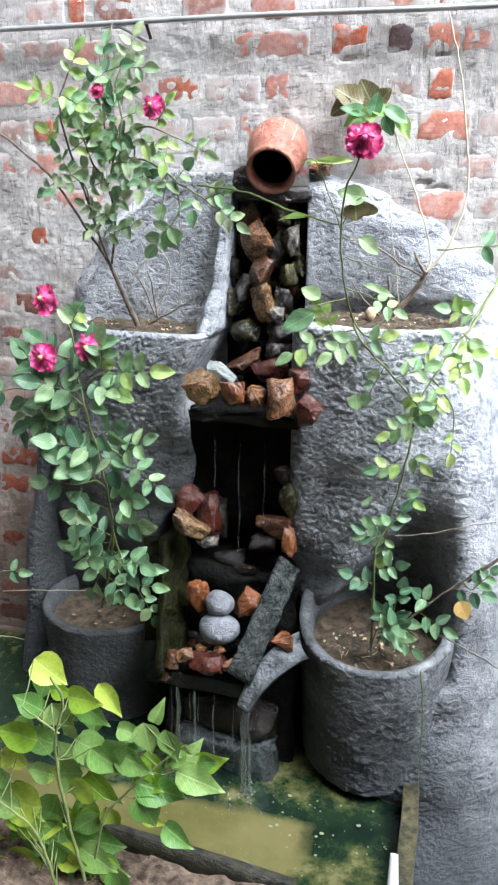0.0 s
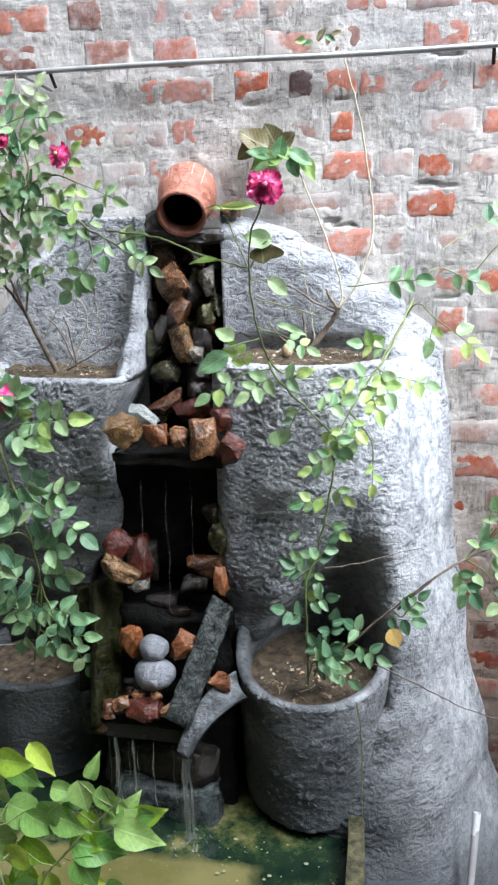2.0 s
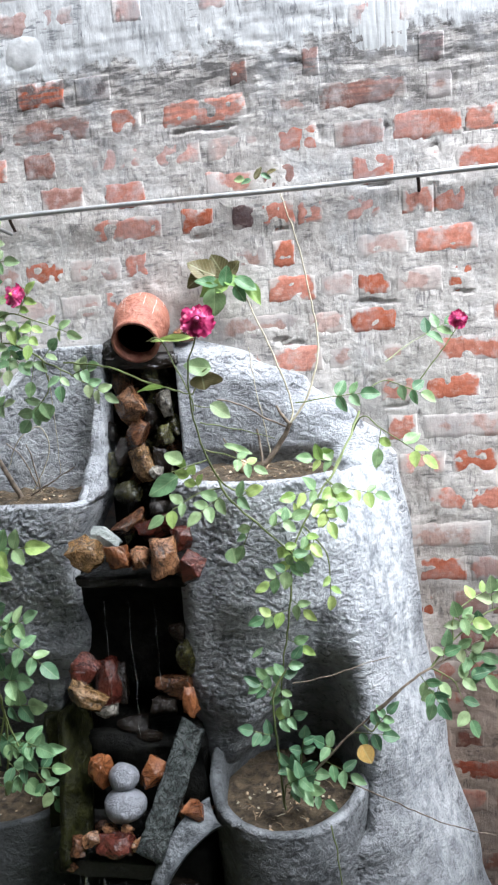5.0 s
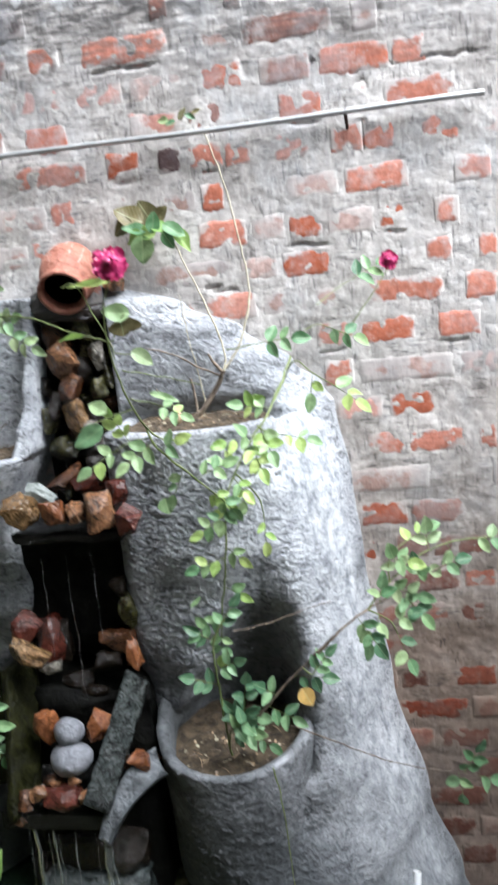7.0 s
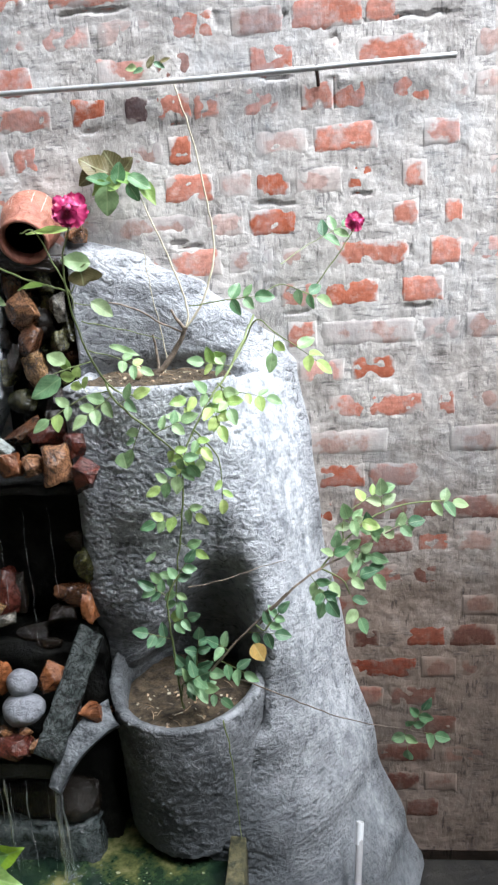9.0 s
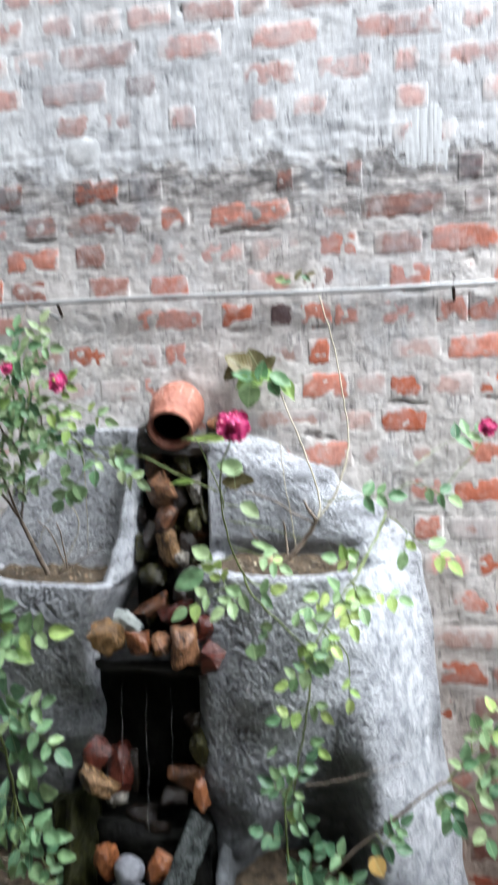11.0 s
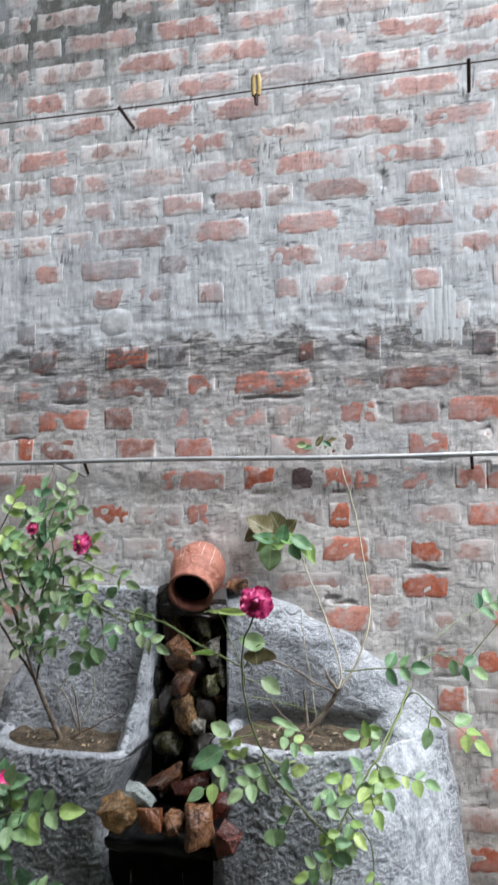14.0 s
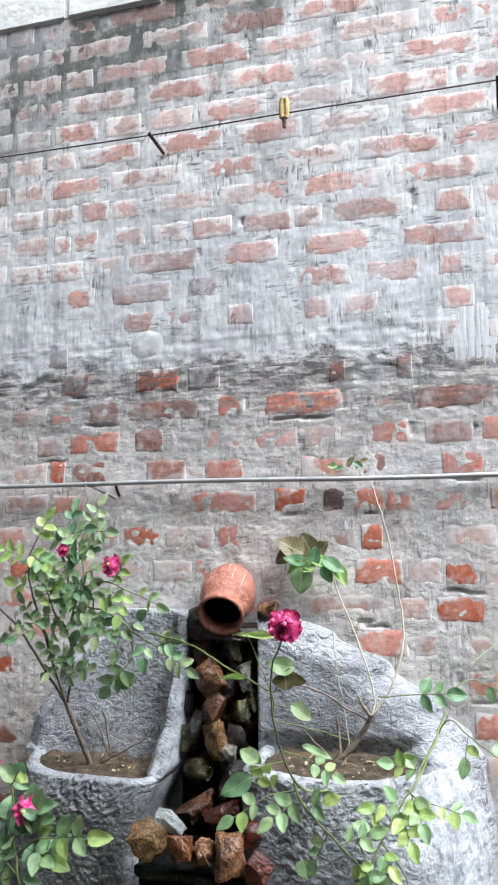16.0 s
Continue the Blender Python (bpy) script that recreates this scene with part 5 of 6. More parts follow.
def stem(plant, points, radius, bark, start=0, end=0, count=0, length=0, tone=""):
    line_pts = spline(points, 6)
    line_pts = [p + Vector((noise.noise(p * 40), noise.noise(p * 40 + Vector((3, 1, 4))), noise.noise(p * 40 + Vector((8, 2, 6))))) * 0.003 for p in line_pts]
    bm = bmesh.new()
    tube(bm, line_pts, radius, 6, 0.65)
    ob = link("stem", bm, bark, plant)
    ob.matrix_parent_inverse = Matrix.Translation(-Vector(plant.location))
    if plant.name == "garden_shrub":
        shrub_line.extend(line_pts)
    if plant.name == "rose_bush.001":
        length *= 1.2
    many = max(1, round(count / (1.55 if plant.name in ("rose_bush", "rose_bush.001") else 2.6))) if count else 0
    for k in range(many):
        f = start + (end - start) * (k + plant_rnd.uniform(0.3, 0.9)) / many
        i = min(len(line_pts) - 2, int(f * (len(line_pts) - 1)))
        p = line_pts[i]
        d = (line_pts[i + 1] - p).normalized()
        s = -1 if k % 2 else 1
        across = d.cross(Vector((0, -1, 0))).normalized() * s
        out = across + d * plant_rnd.uniform(0.1, 0.7) + Vector((0, plant_rnd.uniform(-0.6, 0.1), plant_rnd.uniform(-0.1, 0.25)))
        if k == many - 1 and end >= 0.99:
            out = d
        compound(plant, p, out, length, tone)


petal_meshes = {}
for tone, material in PETALS.items():
    bm = bmesh.new()
    rows = []
    for j in range(8):
        t = j / 7
        half = 0.12 + 0.42 * math.sin(math.pi * 0.5 * min(1, t * 1.2)) * (1 - 0.45 * max(0, t - 0.75) / 0.25)
        rows.append([(half * u, -0.16 * u * u * t - 0.24 * math.sin(t * 2.0) + 0.5 * max(0, t - 0.65) + 0.09 * math.sin(u * 5 + 1) * t * t, t * (1 - 0.10 * u * u) + 0.04 * math.cos(u * 7) * t) for u in (-1, -0.6, -0.3, 0, 0.3, 0.6, 1)])
    sheet(bm, rows)
    me = bpy.data.meshes.new("petal")
    bm.to_mesh(me)
    bm.free()
    me.shade_smooth()
    me.materials.append(material)
    petal_meshes[tone] = me


def rose(plant, at, radius, tone):
    """A full ruffled rose that looks at the yard: whorls of small petals round a pale heart."""
    at = Vector(at)
    axis = Vector((plant_rnd.uniform(-0.3, 0.3), -1, plant_rnd.uniform(0.0, 0.4))).normalized()
    turn = axis.to_track_quat("Y", "Z").to_matrix().to_4x4()
    bm = bmesh.new()
    bmesh.ops.create_icosphere(bm, subdivisions=2, radius=radius * 0.16)
    for v in bm.verts:
        v.co *= 1 + 0.35 * noise.noise(v.co * 400)
    heart = link("bloom", bm, WOOD if tone == "pink" else PETALS["pink"], plant, "ruffled bright pink rose" if tone == "pink" else "ruffled dark crimson rose")
    heart.location = at + axis * radius * 0.42
    heart.matrix_parent_inverse = Matrix.Translation(-Vector(plant.location))
    for ring, (n, open_, size, base) in enumerate(((9, 92, 0.62, 0.42), (9, 70, 0.58, 0.36), (8, 52, 0.52, 0.26), (7, 34, 0.46, 0.16), (6, 16, 0.42, 0.06))):
        for k in range(n):
            a = math.tau * (k + 0.5 * ring) / n + plant_rnd.uniform(-0.2, 0.2)
            ob = new("petal", petal_meshes[tone])
            s = radius * size * plant_rnd.uniform(0.85, 1.15)
            m = Matrix.Rotation(a, 4, "Y") @ Matrix.Translation((0, 0.12 * radius * ring, radius * base)) @ Matrix.Rotation(radians(90 - open_ + plant_rnd.uniform(-18, 18)), 4, "X") @ Matrix.Rotation(plant_rnd.uniform(-0.3, 0.3), 4, "Z")
            ob.matrix_world = Matrix.Translation(at) @ turn @ m @ Matrix.Diagonal((s, s, s, 1))
            ob.parent = heart
            ob.matrix_parent_inverse = Matrix.Translation(-heart.location)


left_high = thing("rose_bush", (-0.4, -0.13, 1.10), "leggy rose bush with pink blooms in the upper pocket", "rose bush", "rose bushes")
left_low = thing("rose_bush", (-0.52, -0.2, 0.34), "leafy rose vine with three bright pink blooms", "rose bush", "rose bushes")
left_far = thing("rose_bush", (-0.9, -0.25, 0.1), "small dark green rose sprig beside the wall", "rose bush", "rose bushes")
right_high = thing("rose_bush", (0.15, -0.13, 1.14), "woody rose bush with crimson blooms and trailing pale shoots", "rose bush", "rose bushes")
right_low = thing("rose_bush", (0.19, -0.3, 0.42), "young rose with dark green leaves in the lower pot", "rose bush", "rose bushes")
wall_sapling = thing("wall_sapling", (0.1, -0.02, 1.63), "small leafy sapling rooted in the brick wall", "sapling")
wall_weed = thing("wall_weed", (0.13, -0.02, 1.8), "tiny weed growing from a brick joint", "weed")
bush = thing("garden_shrub", (-0.4, -0.82, 0.12), "yellow-green broad-leaved shrub in the flower bed", "shrub")
stem(left_high, [(-0.425, -0.130, 1.114), (-0.450, -0.163, 1.207), (-0.464, -0.187, 1.263)], .0065, TWIG)
stem(left_high, [(-0.464, -0.187, 1.263), (-0.505, -0.221, 1.352), (-0.552, -0.258, 1.447), (-0.605, -0.286, 1.505), (-0.654, -0.299, 1.545)], .0032, TWIG)
stem(left_high, [(-0.464, -0.187, 1.263), (-0.483, -0.231, 1.388), (-0.504, -0.266, 1.503), (-0.515, -0.280, 1.590), (-0.491, -0.280, 1.653)], .0028, TWIG, .45, 1, 9, .042, "lime")
stem(left_high, [(-0.459, -0.188, 1.266), (-0.434, -0.211, 1.352), (-0.438, -0.235, 1.436), (-0.457, -0.259, 1.481), (-0.466, -0.272, 1.525)], .003, TWIG, .15, 1, 13, .042, "sage")
stem(left_high, [(-0.438, -0.235, 1.436), (-0.410, -0.246, 1.504), (-0.391, -0.250, 1.569), (-0.405, -0.240, 1.634), (-0.381, -0.230, 1.692)], .0025, GREENSTEM, .1, 1, 15, .042, "sage")
stem(left_high, [(-0.483, -0.231, 1.388), (-0.481, -0.255, 1.436), (-0.504, -0.272, 1.458), (-0.540, -0.268, 1.447)], .002, GREENSTEM, .2, 1, 6, .038, "sage")
stem(left_high, [(-0.441, -0.211, 1.352), (-0.452, -0.228, 1.377), (-0.479, -0.231, 1.353)], .002, GREENSTEM, .2, 1, 7, .032, "sage")
stem(left_high, [(-0.395, -0.246, 1.537), (-0.331, -0.260, 1.552), (-0.281, -0.266, 1.535), (-0.252, -0.262, 1.524)], .002, GREENSTEM, .2, 1, 6, .04, "lime")
stem(left_high, [(-0.386, -0.242, 1.493), (-0.326, -0.249, 1.481), (-0.277, -0.248, 1.448), (-0.228, -0.250, 1.421), (-0.188, -0.241, 1.391)], .0024, GREENSTEM, .1, 1, 11, .042, "sage")
stem(left_high, [(-0.277, -0.248, 1.448), (-0.275, -0.231, 1.391), (-0.297, -0.221, 1.356)], .0018, GREENSTEM, .6, 1, 2, .05, "sage")
stem(left_high, [(-0.365, -0.242, 1.526), (-0.379, -0.229, 1.482), (-0.397, -0.222, 1.459)], .0018, TWIG, .1, 1, 6, .045, "green")
stem(left_high, [(-0.276, -0.228, 1.414), (-0.292, -0.184, 1.293), (-0.307, -0.153, 1.175)], .0013, STRAW)
stem(left_high, [(-0.373, -0.133, 1.128), (-0.380, -0.143, 1.210), (-0.385, -0.154, 1.250)], .0022, TWIG)
stem(left_high, [(-0.378, -0.136, 1.142), (-0.406, -0.147, 1.222), (-0.436, -0.155, 1.254)], .002, TWIG)
stem(left_high, [(-0.396, -0.141, 1.122), (-0.333, -0.158, 1.155), (-0.271, -0.156, 1.190)], .0022, TWIG)
stem(left_high, [(-0.399, -0.122, 1.123), (-0.343, -0.127, 1.222), (-0.345, -0.154, 1.289), (-0.400, -0.157, 1.262), (-0.446, -0.140, 1.193)], .0016, STRAW)
stem(left_high, [(-0.503, -0.024, 1.789), (-0.506, -0.05, 1.74), (-0.508, -0.09, 1.665)], .0016, TWIG)
stem(left_high, [(-0.425, -0.242, 1.480), (-0.432, -0.25, 1.56), (-0.448, -0.24, 1.62), (-0.440, -0.22, 1.69)], .0022, GREENSTEM, .1, 1, 16, .044, "green")
stem(left_low, [(-0.536, -0.200, 0.361), (-0.445, -0.319, 0.548), (-0.386, -0.411, 0.705), (-0.360, -0.480, 0.832), (-0.374, -0.490, 0.934), (-0.393, -0.490, 1.017), (-0.412, -0.480, 1.083), (-0.417, -0.470, 1.138)], .0032, GREENSTEM, .08, .95, 26, .052, "green")
stem(left_low, [(-0.360, -0.480, 0.832), (-0.374, -0.500, 0.863), (-0.408, -0.510, 0.851), (-0.440, -0.510, 0.854)], .002, GREENSTEM, .3, 1, 4, .05, "green")
stem(left_low, [(-0.386, -0.411, 0.705), (-0.377, -0.394, 0.627), (-0.361, -0.374, 0.560), (-0.340, -0.361, 0.511)], .002, GREENSTEM, .2, 1, 8, .042, "green")
stem(left_low, [(-0.386, -0.411, 0.705), (-0.408, -0.401, 0.641), (-0.432, -0.389, 0.587)], .002, GREENSTEM, .2, 1, 6, .045, "green")
stem(left_low, [(-0.393, -0.490, 1.017), (-0.447, -0.480, 1.045), (-0.517, -0.470, 1.038), (-0.590, -0.460, 1.029)], .0022, GREENSTEM, .1, 1, 11, .05, "green")
stem(left_low, [(-0.393, -0.490, 1.017), (-0.451, -0.480, 0.991), (-0.498, -0.480, 0.975)], .002, GREENSTEM, .2, 1, 5, .048, "dark")
stem(left_low, [(-0.397, -0.490, 1.052), (-0.358, -0.490, 1.084), (-0.321, -0.490, 1.092)], .002, GREENSTEM, .2, 1, 5, .048, "pale")
stem(left_low, [(-0.417, -0.470, 1.138), (-0.431, -0.470, 1.183), (-0.451, -0.470, 1.206), (-0.469, -0.470, 1.215)], .0018, GREENSTEM, .1, .5, 2, .04, "pale")
stem(left_low, [(-0.410, -0.480, 1.106), (-0.447, -0.480, 1.116), (-0.479, -0.480, 1.111)], .0018, GREENSTEM)
stem(left_low, [(-0.374, -0.490, 0.934), (-0.326, -0.500, 0.930), (-0.284, -0.500, 0.898)], .002, GREENSTEM, .2, 1, 4, .044, "green")
stem(left_far, [(-0.939, -0.250, 0.351), (-0.870, -0.260, 0.420), (-0.798, -0.270, 0.462), (-0.746, -0.270, 0.478)], .002, GREENSTEM, .1, 1, 9, .045, "dark")
stem(left_far, [(-0.801, -0.250, 0.396), (-0.661, -0.240, 0.416), (-0.523, -0.220, 0.421)], .0012, STRAW)
stem(left_far, [(-0.957, -0.150, 0.167), (-0.868, -0.140, 0.171), (-0.811, -0.120, 0.151)], .0016, STRAW)
stem(right_high, [(0.151, -0.130, 1.152), (0.185, -0.140, 1.177), (0.218, -0.140, 1.223), (0.247, -0.150, 1.268)], .0075, TWIG)
stem(right_high, [(0.247, -0.150, 1.268), (0.248, -0.130, 1.315), (0.213, -0.100, 1.411), (0.171, -0.070, 1.502), (0.138, -0.040, 1.576)], .0024, STRAW)
stem(right_high, [(0.247, -0.150, 1.268), (0.290, -0.130, 1.334), (0.313, -0.100, 1.429), (0.299, -0.080, 1.550), (0.276, -0.060, 1.668), (0.243, -0.040, 1.775)], .0026, STRAW)
stem(right_high, [(0.244, -0.150, 1.266), (0.225, -0.160, 1.294), (0.216, -0.160, 1.309)], .004, TWIG)
stem(right_high, [(0.239, -0.150, 1.259), (0.191, -0.160, 1.282), (0.144, -0.180, 1.317), (0.093, -0.200, 1.334)], .0024, TWIG)
stem(right_high, [(0.172, -0.120, 1.154), (0.167, -0.110, 1.215), (0.163, -0.110, 1.251)], .004, TWIG)
stem(right_high, [(0.166, -0.120, 1.151), (0.109, -0.140, 1.210), (0.091, -0.150, 1.241)], .0022, TWIG)
stem(right_high, [(0.184, -0.120, 1.161), (0.186, -0.100, 1.202), (0.163, -0.080, 1.333), (0.148, -0.060, 1.439)], .0016, STRAW)
stem(right_high, [(-0.231, -0.240, 1.439), (-0.157, -0.280, 1.433), (-0.085, -0.330, 1.423), (-0.004, -0.390, 1.398), (0.070, -0.450, 1.384), (0.110, -0.490, 1.378)], .0022, GREENSTEM)
stem(right_high, [(0.183, -0.220, 1.136), (0.139, -0.360, 1.172), (0.119, -0.460, 1.260), (0.116, -0.520, 1.352), (0.126, -0.560, 1.433), (0.151, -0.580, 1.487)], .0022, GREENSTEM)
stem(right_high, [(0.112, -0.490, 1.350), (0.108, -0.500, 1.383), (0.068, -0.510, 1.478), (0.040, -0.510, 1.481)], .0014, GREENSTEM)
stem(right_high, [(0.117, -0.440, 1.247), (0.087, -0.460, 1.243), (0.054, -0.470, 1.233)], .0015, GREENSTEM)
stem(right_high, [(0.115, -0.450, 1.268), (0.145, -0.440, 1.258), (0.171, -0.440, 1.249)], .0013, GREENSTEM, .2, 1, 2, .034, "pale")
stem(right_high, [(0.111, -0.490, 1.378), (0.135, -0.500, 1.415), (0.144, -0.500, 1.424)], .0014, GREENSTEM)
stem(right_high, [(0.113, -0.490, 1.359), (0.145, -0.480, 1.350)], .0012, GREENSTEM)
stem(right_high, [(0.116, -0.470, 1.325), (0.181, -0.420, 1.299), (0.241, -0.400, 1.277)], .0012, GREENSTEM)
stem(right_high, [(0.127, -0.400, 1.200), (0.147, -0.420, 1.167), (0.181, -0.420, 1.132), (0.213, -0.410, 1.099), (0.258, -0.380, 1.039)], .0024, GREENSTEM, .05, 1, 13, .043, "pale")
stem(right_high, [(0.399, -0.200, 1.292), (0.376, -0.250, 1.242), (0.344, -0.300, 1.183), (0.311, -0.330, 1.143), (0.279, -0.350, 1.089), (0.257, -0.360, 1.033)], .0026, GREENSTEM, .3, 1, 17, .042, "lime")
stem(right_high, [(0.133, -0.400, 1.184), (0.092, -0.410, 1.178), (0.062, -0.420, 1.165)], .0016, GREENSTEM, .3, 1, 5, .045, "lime")
stem(right_high, [(0.257, -0.360, 1.033), (0.247, -0.360, 0.950), (0.235, -0.350, 0.873), (0.219, -0.340, 0.790), (0.208, -0.330, 0.712)], .0024, GREENSTEM, .0, 1, 15, .04, "pale")
stem(right_high, [(0.279, -0.350, 1.089), (0.321, -0.350, 1.036), (0.330, -0.350, 0.990)], .0018, GREENSTEM, .1, 1, 5, .04, "lime")
stem(right_high, [(0.329, -0.320, 1.175), (0.351, -0.320, 1.159), (0.375, -0.320, 1.153)], .0018, GREENSTEM, .1, 1, 5, .04, "lime")
stem(right_high, [(0.339, -0.250, 1.176), (0.376, -0.200, 1.236), (0.406, -0.220, 1.284), (0.450, -0.220, 1.251), (0.494, -0.220, 1.217)], .0018, GREENSTEM, .5, 1, 6, .05, "lime")
stem(right_high, [(0.264, -0.200, 1.318), (0.325, -0.200, 1.324), (0.385, -0.200, 1.331)], .0016, GREENSTEM, .3, 1, 3, .05, "green")
stem(right_high, [(0.405, -0.150, 1.324), (0.455, -0.130, 1.348), (0.513, -0.120, 1.323)], .0016, GREENSTEM, .3, 1, 3, .048, "green")
stem(right_high, [(0.459, -0.160, 1.391), (0.508, -0.120, 1.420), (0.546, -0.100, 1.440)], .0012, GREENSTEM, .6, 1, 2, .05, "green")
stem(right_high, [(0.526, -0.100, 1.333), (0.580, -0.100, 1.401), (0.619, -0.100, 1.456)], .0016, GREENSTEM)
stem(right_low, [(0.194, -0.300, 0.420), (0.194, -0.330, 0.536), (0.193, -0.350, 0.659), (0.196, -0.360, 0.731), (0.225, -0.360, 0.781)], .0028, GREENSTEM, .1, 1, 13, .044, "dark")
stem(right_low, [(0.206, -0.300, 0.460), (0.251, -0.320, 0.510), (0.313, -0.340, 0.590), (0.377, -0.350, 0.660), (0.448, -0.360, 0.734)], .0032, TWIG, .05, .75, 13, .044, "dark")
stem(right_low, [(0.207, -0.300, 0.445), (0.232, -0.320, 0.522), (0.247, -0.340, 0.593)], .002, GREENSTEM, .2, 1, 6, .044, "dark")
stem(right_low, [(0.194, -0.300, 0.420), (0.204, -0.340, 0.500), (0.223, -0.360, 0.530)], .002, GREENSTEM, .4, 1, 4, .05, "green")
stem(right_low, [(0.377, -0.350, 0.660), (0.395, -0.360, 0.648), (0.410, -0.360, 0.670)], .0018, GREENSTEM, .2, 1, 3, .04, "dark")
stem(right_low, [(0.309, -0.450, 0.493), (0.320, -0.450, 0.397), (0.326, -0.440, 0.19)], .0016, GREENSTEM)
stem(right_low, [(0.388, -0.350, 0.662), (0.458, -0.360, 0.741), (0.518, -0.340, 0.779), (0.603, -0.300, 0.807), (0.689, -0.260, 0.836)], .003, TWIG, .4, 1, 14, .046, "green")
stem(right_low, [(0.518, -0.340, 0.779), (0.569, -0.310, 0.825), (0.630, -0.280, 0.866), (0.704, -0.250, 0.881), (0.789, -0.220, 0.878)], .0022, GREENSTEM, .1, 1, 16, .048, "sage")
stem(right_low, [(0.569, -0.310, 0.825), (0.572, -0.300, 0.871), (0.610, -0.280, 0.904)], .0018, GREENSTEM, .2, 1, 6, .045, "pale")
stem(right_low, [(0.518, -0.340, 0.779), (0.563, -0.330, 0.747), (0.578, -0.330, 0.715)], .0018, GREENSTEM, .2, 1, 7, .044, "green")
stem(right_low, [(0.294, -0.320, 0.519), (0.391, -0.340, 0.496), (0.495, -0.300, 0.418), (0.583, -0.200, 0.316), (0.680, -0.120, 0.240), (0.763, -0.100, 0.209)], .0015, TWIG, .85, 1, 7, .05, "green")
stem(right_low, [(0.229, -0.300, 0.721), (0.300, -0.280, 0.727), (0.381, -0.250, 0.742), (0.440, -0.220, 0.745)], .0012, TWIG)
stem(wall_sapling, [(0.134, -0.010, 1.590), (0.109, -0.030, 1.594), (0.096, -0.050, 1.582)], .002, GREENSTEM)
stem(bush, [(-0.289, -0.820, 0.151), (-0.314, -0.820, 0.299), (-0.327, -0.820, 0.455), (-0.303, -0.820, 0.572), (-0.322, -0.820, 0.616)], .0035, GREENSTEM)
stem(bush, [(-0.315, -0.820, 0.496), (-0.364, -0.820, 0.522), (-0.385, -0.820, 0.543)], .0025, GREENSTEM)
stem(bush, [(-0.289, -0.800, 0.116), (-0.253, -0.790, 0.286), (-0.201, -0.780, 0.359), (-0.122, -0.770, 0.448), (-0.089, -0.770, 0.481)], .003, GREENSTEM)
stem(bush, [(-0.333, -0.850, 0.159), (-0.370, -0.850, 0.286), (-0.437, -0.850, 0.336)], .003, GREENSTEM)
# single leaves
leaf(bush, (-0.363, -0.752, 0.573), 0.084, 0.072, "lime", -40)
leaf(bush, (-0.338, -0.760, 0.539), 0.053, 0.041, "lime", 0)
leaf(bush, (-0.392, -0.792, 0.526), 0.074, 0.052, "broad", 170)
leaf(bush, (-0.268, -0.792, 0.558), 0.096, 0.055, "lime", 10)
leaf(bush, (-0.272, -0.768, 0.508), 0.084, 0.061, "broad", -30)
leaf(bush, (-0.430, -0.784, 0.441), 0.111, 0.065, "lime", 185)
leaf(bush, (-0.404, -0.768, 0.427), 0.101, 0.066, "broad", 160)
leaf(bush, (-0.343, -0.760, 0.480), 0.076, 0.063, "broad", -60)
leaf(bush, (-0.263, -0.784, 0.439), 0.096, 0.073, "broad", -20)
leaf(bush, (-0.237, -0.792, 0.426), 0.085, 0.062, "broad", -40)
leaf(bush, (-0.194, -0.768, 0.481), 0.073, 0.041, "broad", 0)
leaf(bush, (-0.161, -0.776, 0.482), 0.077, 0.055, "broad", -80)
leaf(bush, (-0.117, -0.768, 0.473), 0.072, 0.050, "broad", -70)
leaf(bush, (-0.104, -0.760, 0.457), 0.052, 0.041, "broad", -30)
leaf(bush, (-0.184, -0.784, 0.432), 0.095, 0.062, "broad", -10)
leaf(bush, (-0.066, -0.760, 0.394), 0.106, 0.062, "broad", -20)
leaf(bush, (-0.146, -0.760, 0.354), 0.109, 0.075, "broad", -15)
leaf(bush, (-0.168, -0.776, 0.310), 0.089, 0.065, "broad", -70)
leaf(bush, (-0.378, -0.800, 0.380), 0.067, 0.049, "broad", 190)
leaf(bush, (-0.338, -0.776, 0.361), 0.090, 0.077, "broad", 200)
leaf(bush, (-0.297, -0.800, 0.353), 0.077, 0.065, "lime", 210)
leaf(bush, (-0.448, -0.784, 0.271), 0.131, 0.093, "lime", 190)
leaf(bush, (-0.256, -0.776, 0.341), 0.100, 0.065, "lime", -50)
leaf(bush, (-0.429, -0.768, 0.173), 0.112, 0.097, "broad", 220)
leaf(bush, (-0.465, -0.784, 0.103), 0.141, 0.088, "lime", 200)
leaf(bush, (-0.339, -0.768, 0.168), 0.110, 0.095, "broad", -60)
leaf(bush, (-0.266, -0.800, 0.187), 0.094, 0.069, "broad", -20)
leaf(bush, (-0.373, -0.784, 0.115), 0.112, 0.098, "broad", 240)
leaf(bush, (-0.256, -0.768, 0.103), 0.111, 0.072, "broad", 0)
leaf(bush, (-0.246, -0.768, 0.267), 0.069, 0.045, "lime", -70)
leaf(bush, (-0.305, -0.776, 0.245), 0.082, 0.057, "broad", 220)
leaf(bush, (-0.467, -0.776, 0.371), 0.069, 0.045, "lime", 200)
leaf(bush, (-0.394, -0.752, 0.226), 0.097, 0.071, "broad", 250)
low = random.Random(8)
for k in range(16):
    leaf(bush, (-0.50 + 0.27 * ((k * 0.618) % 1), -0.80 + 0.05 * low.random(), 0.10 + 0.20 * ((k * 0.381) % 1)), low.uniform(0.07, 0.11), low.uniform(0.055, 0.075), low.choice(("broad", "broad", "lime")), low.uniform(150, 390))
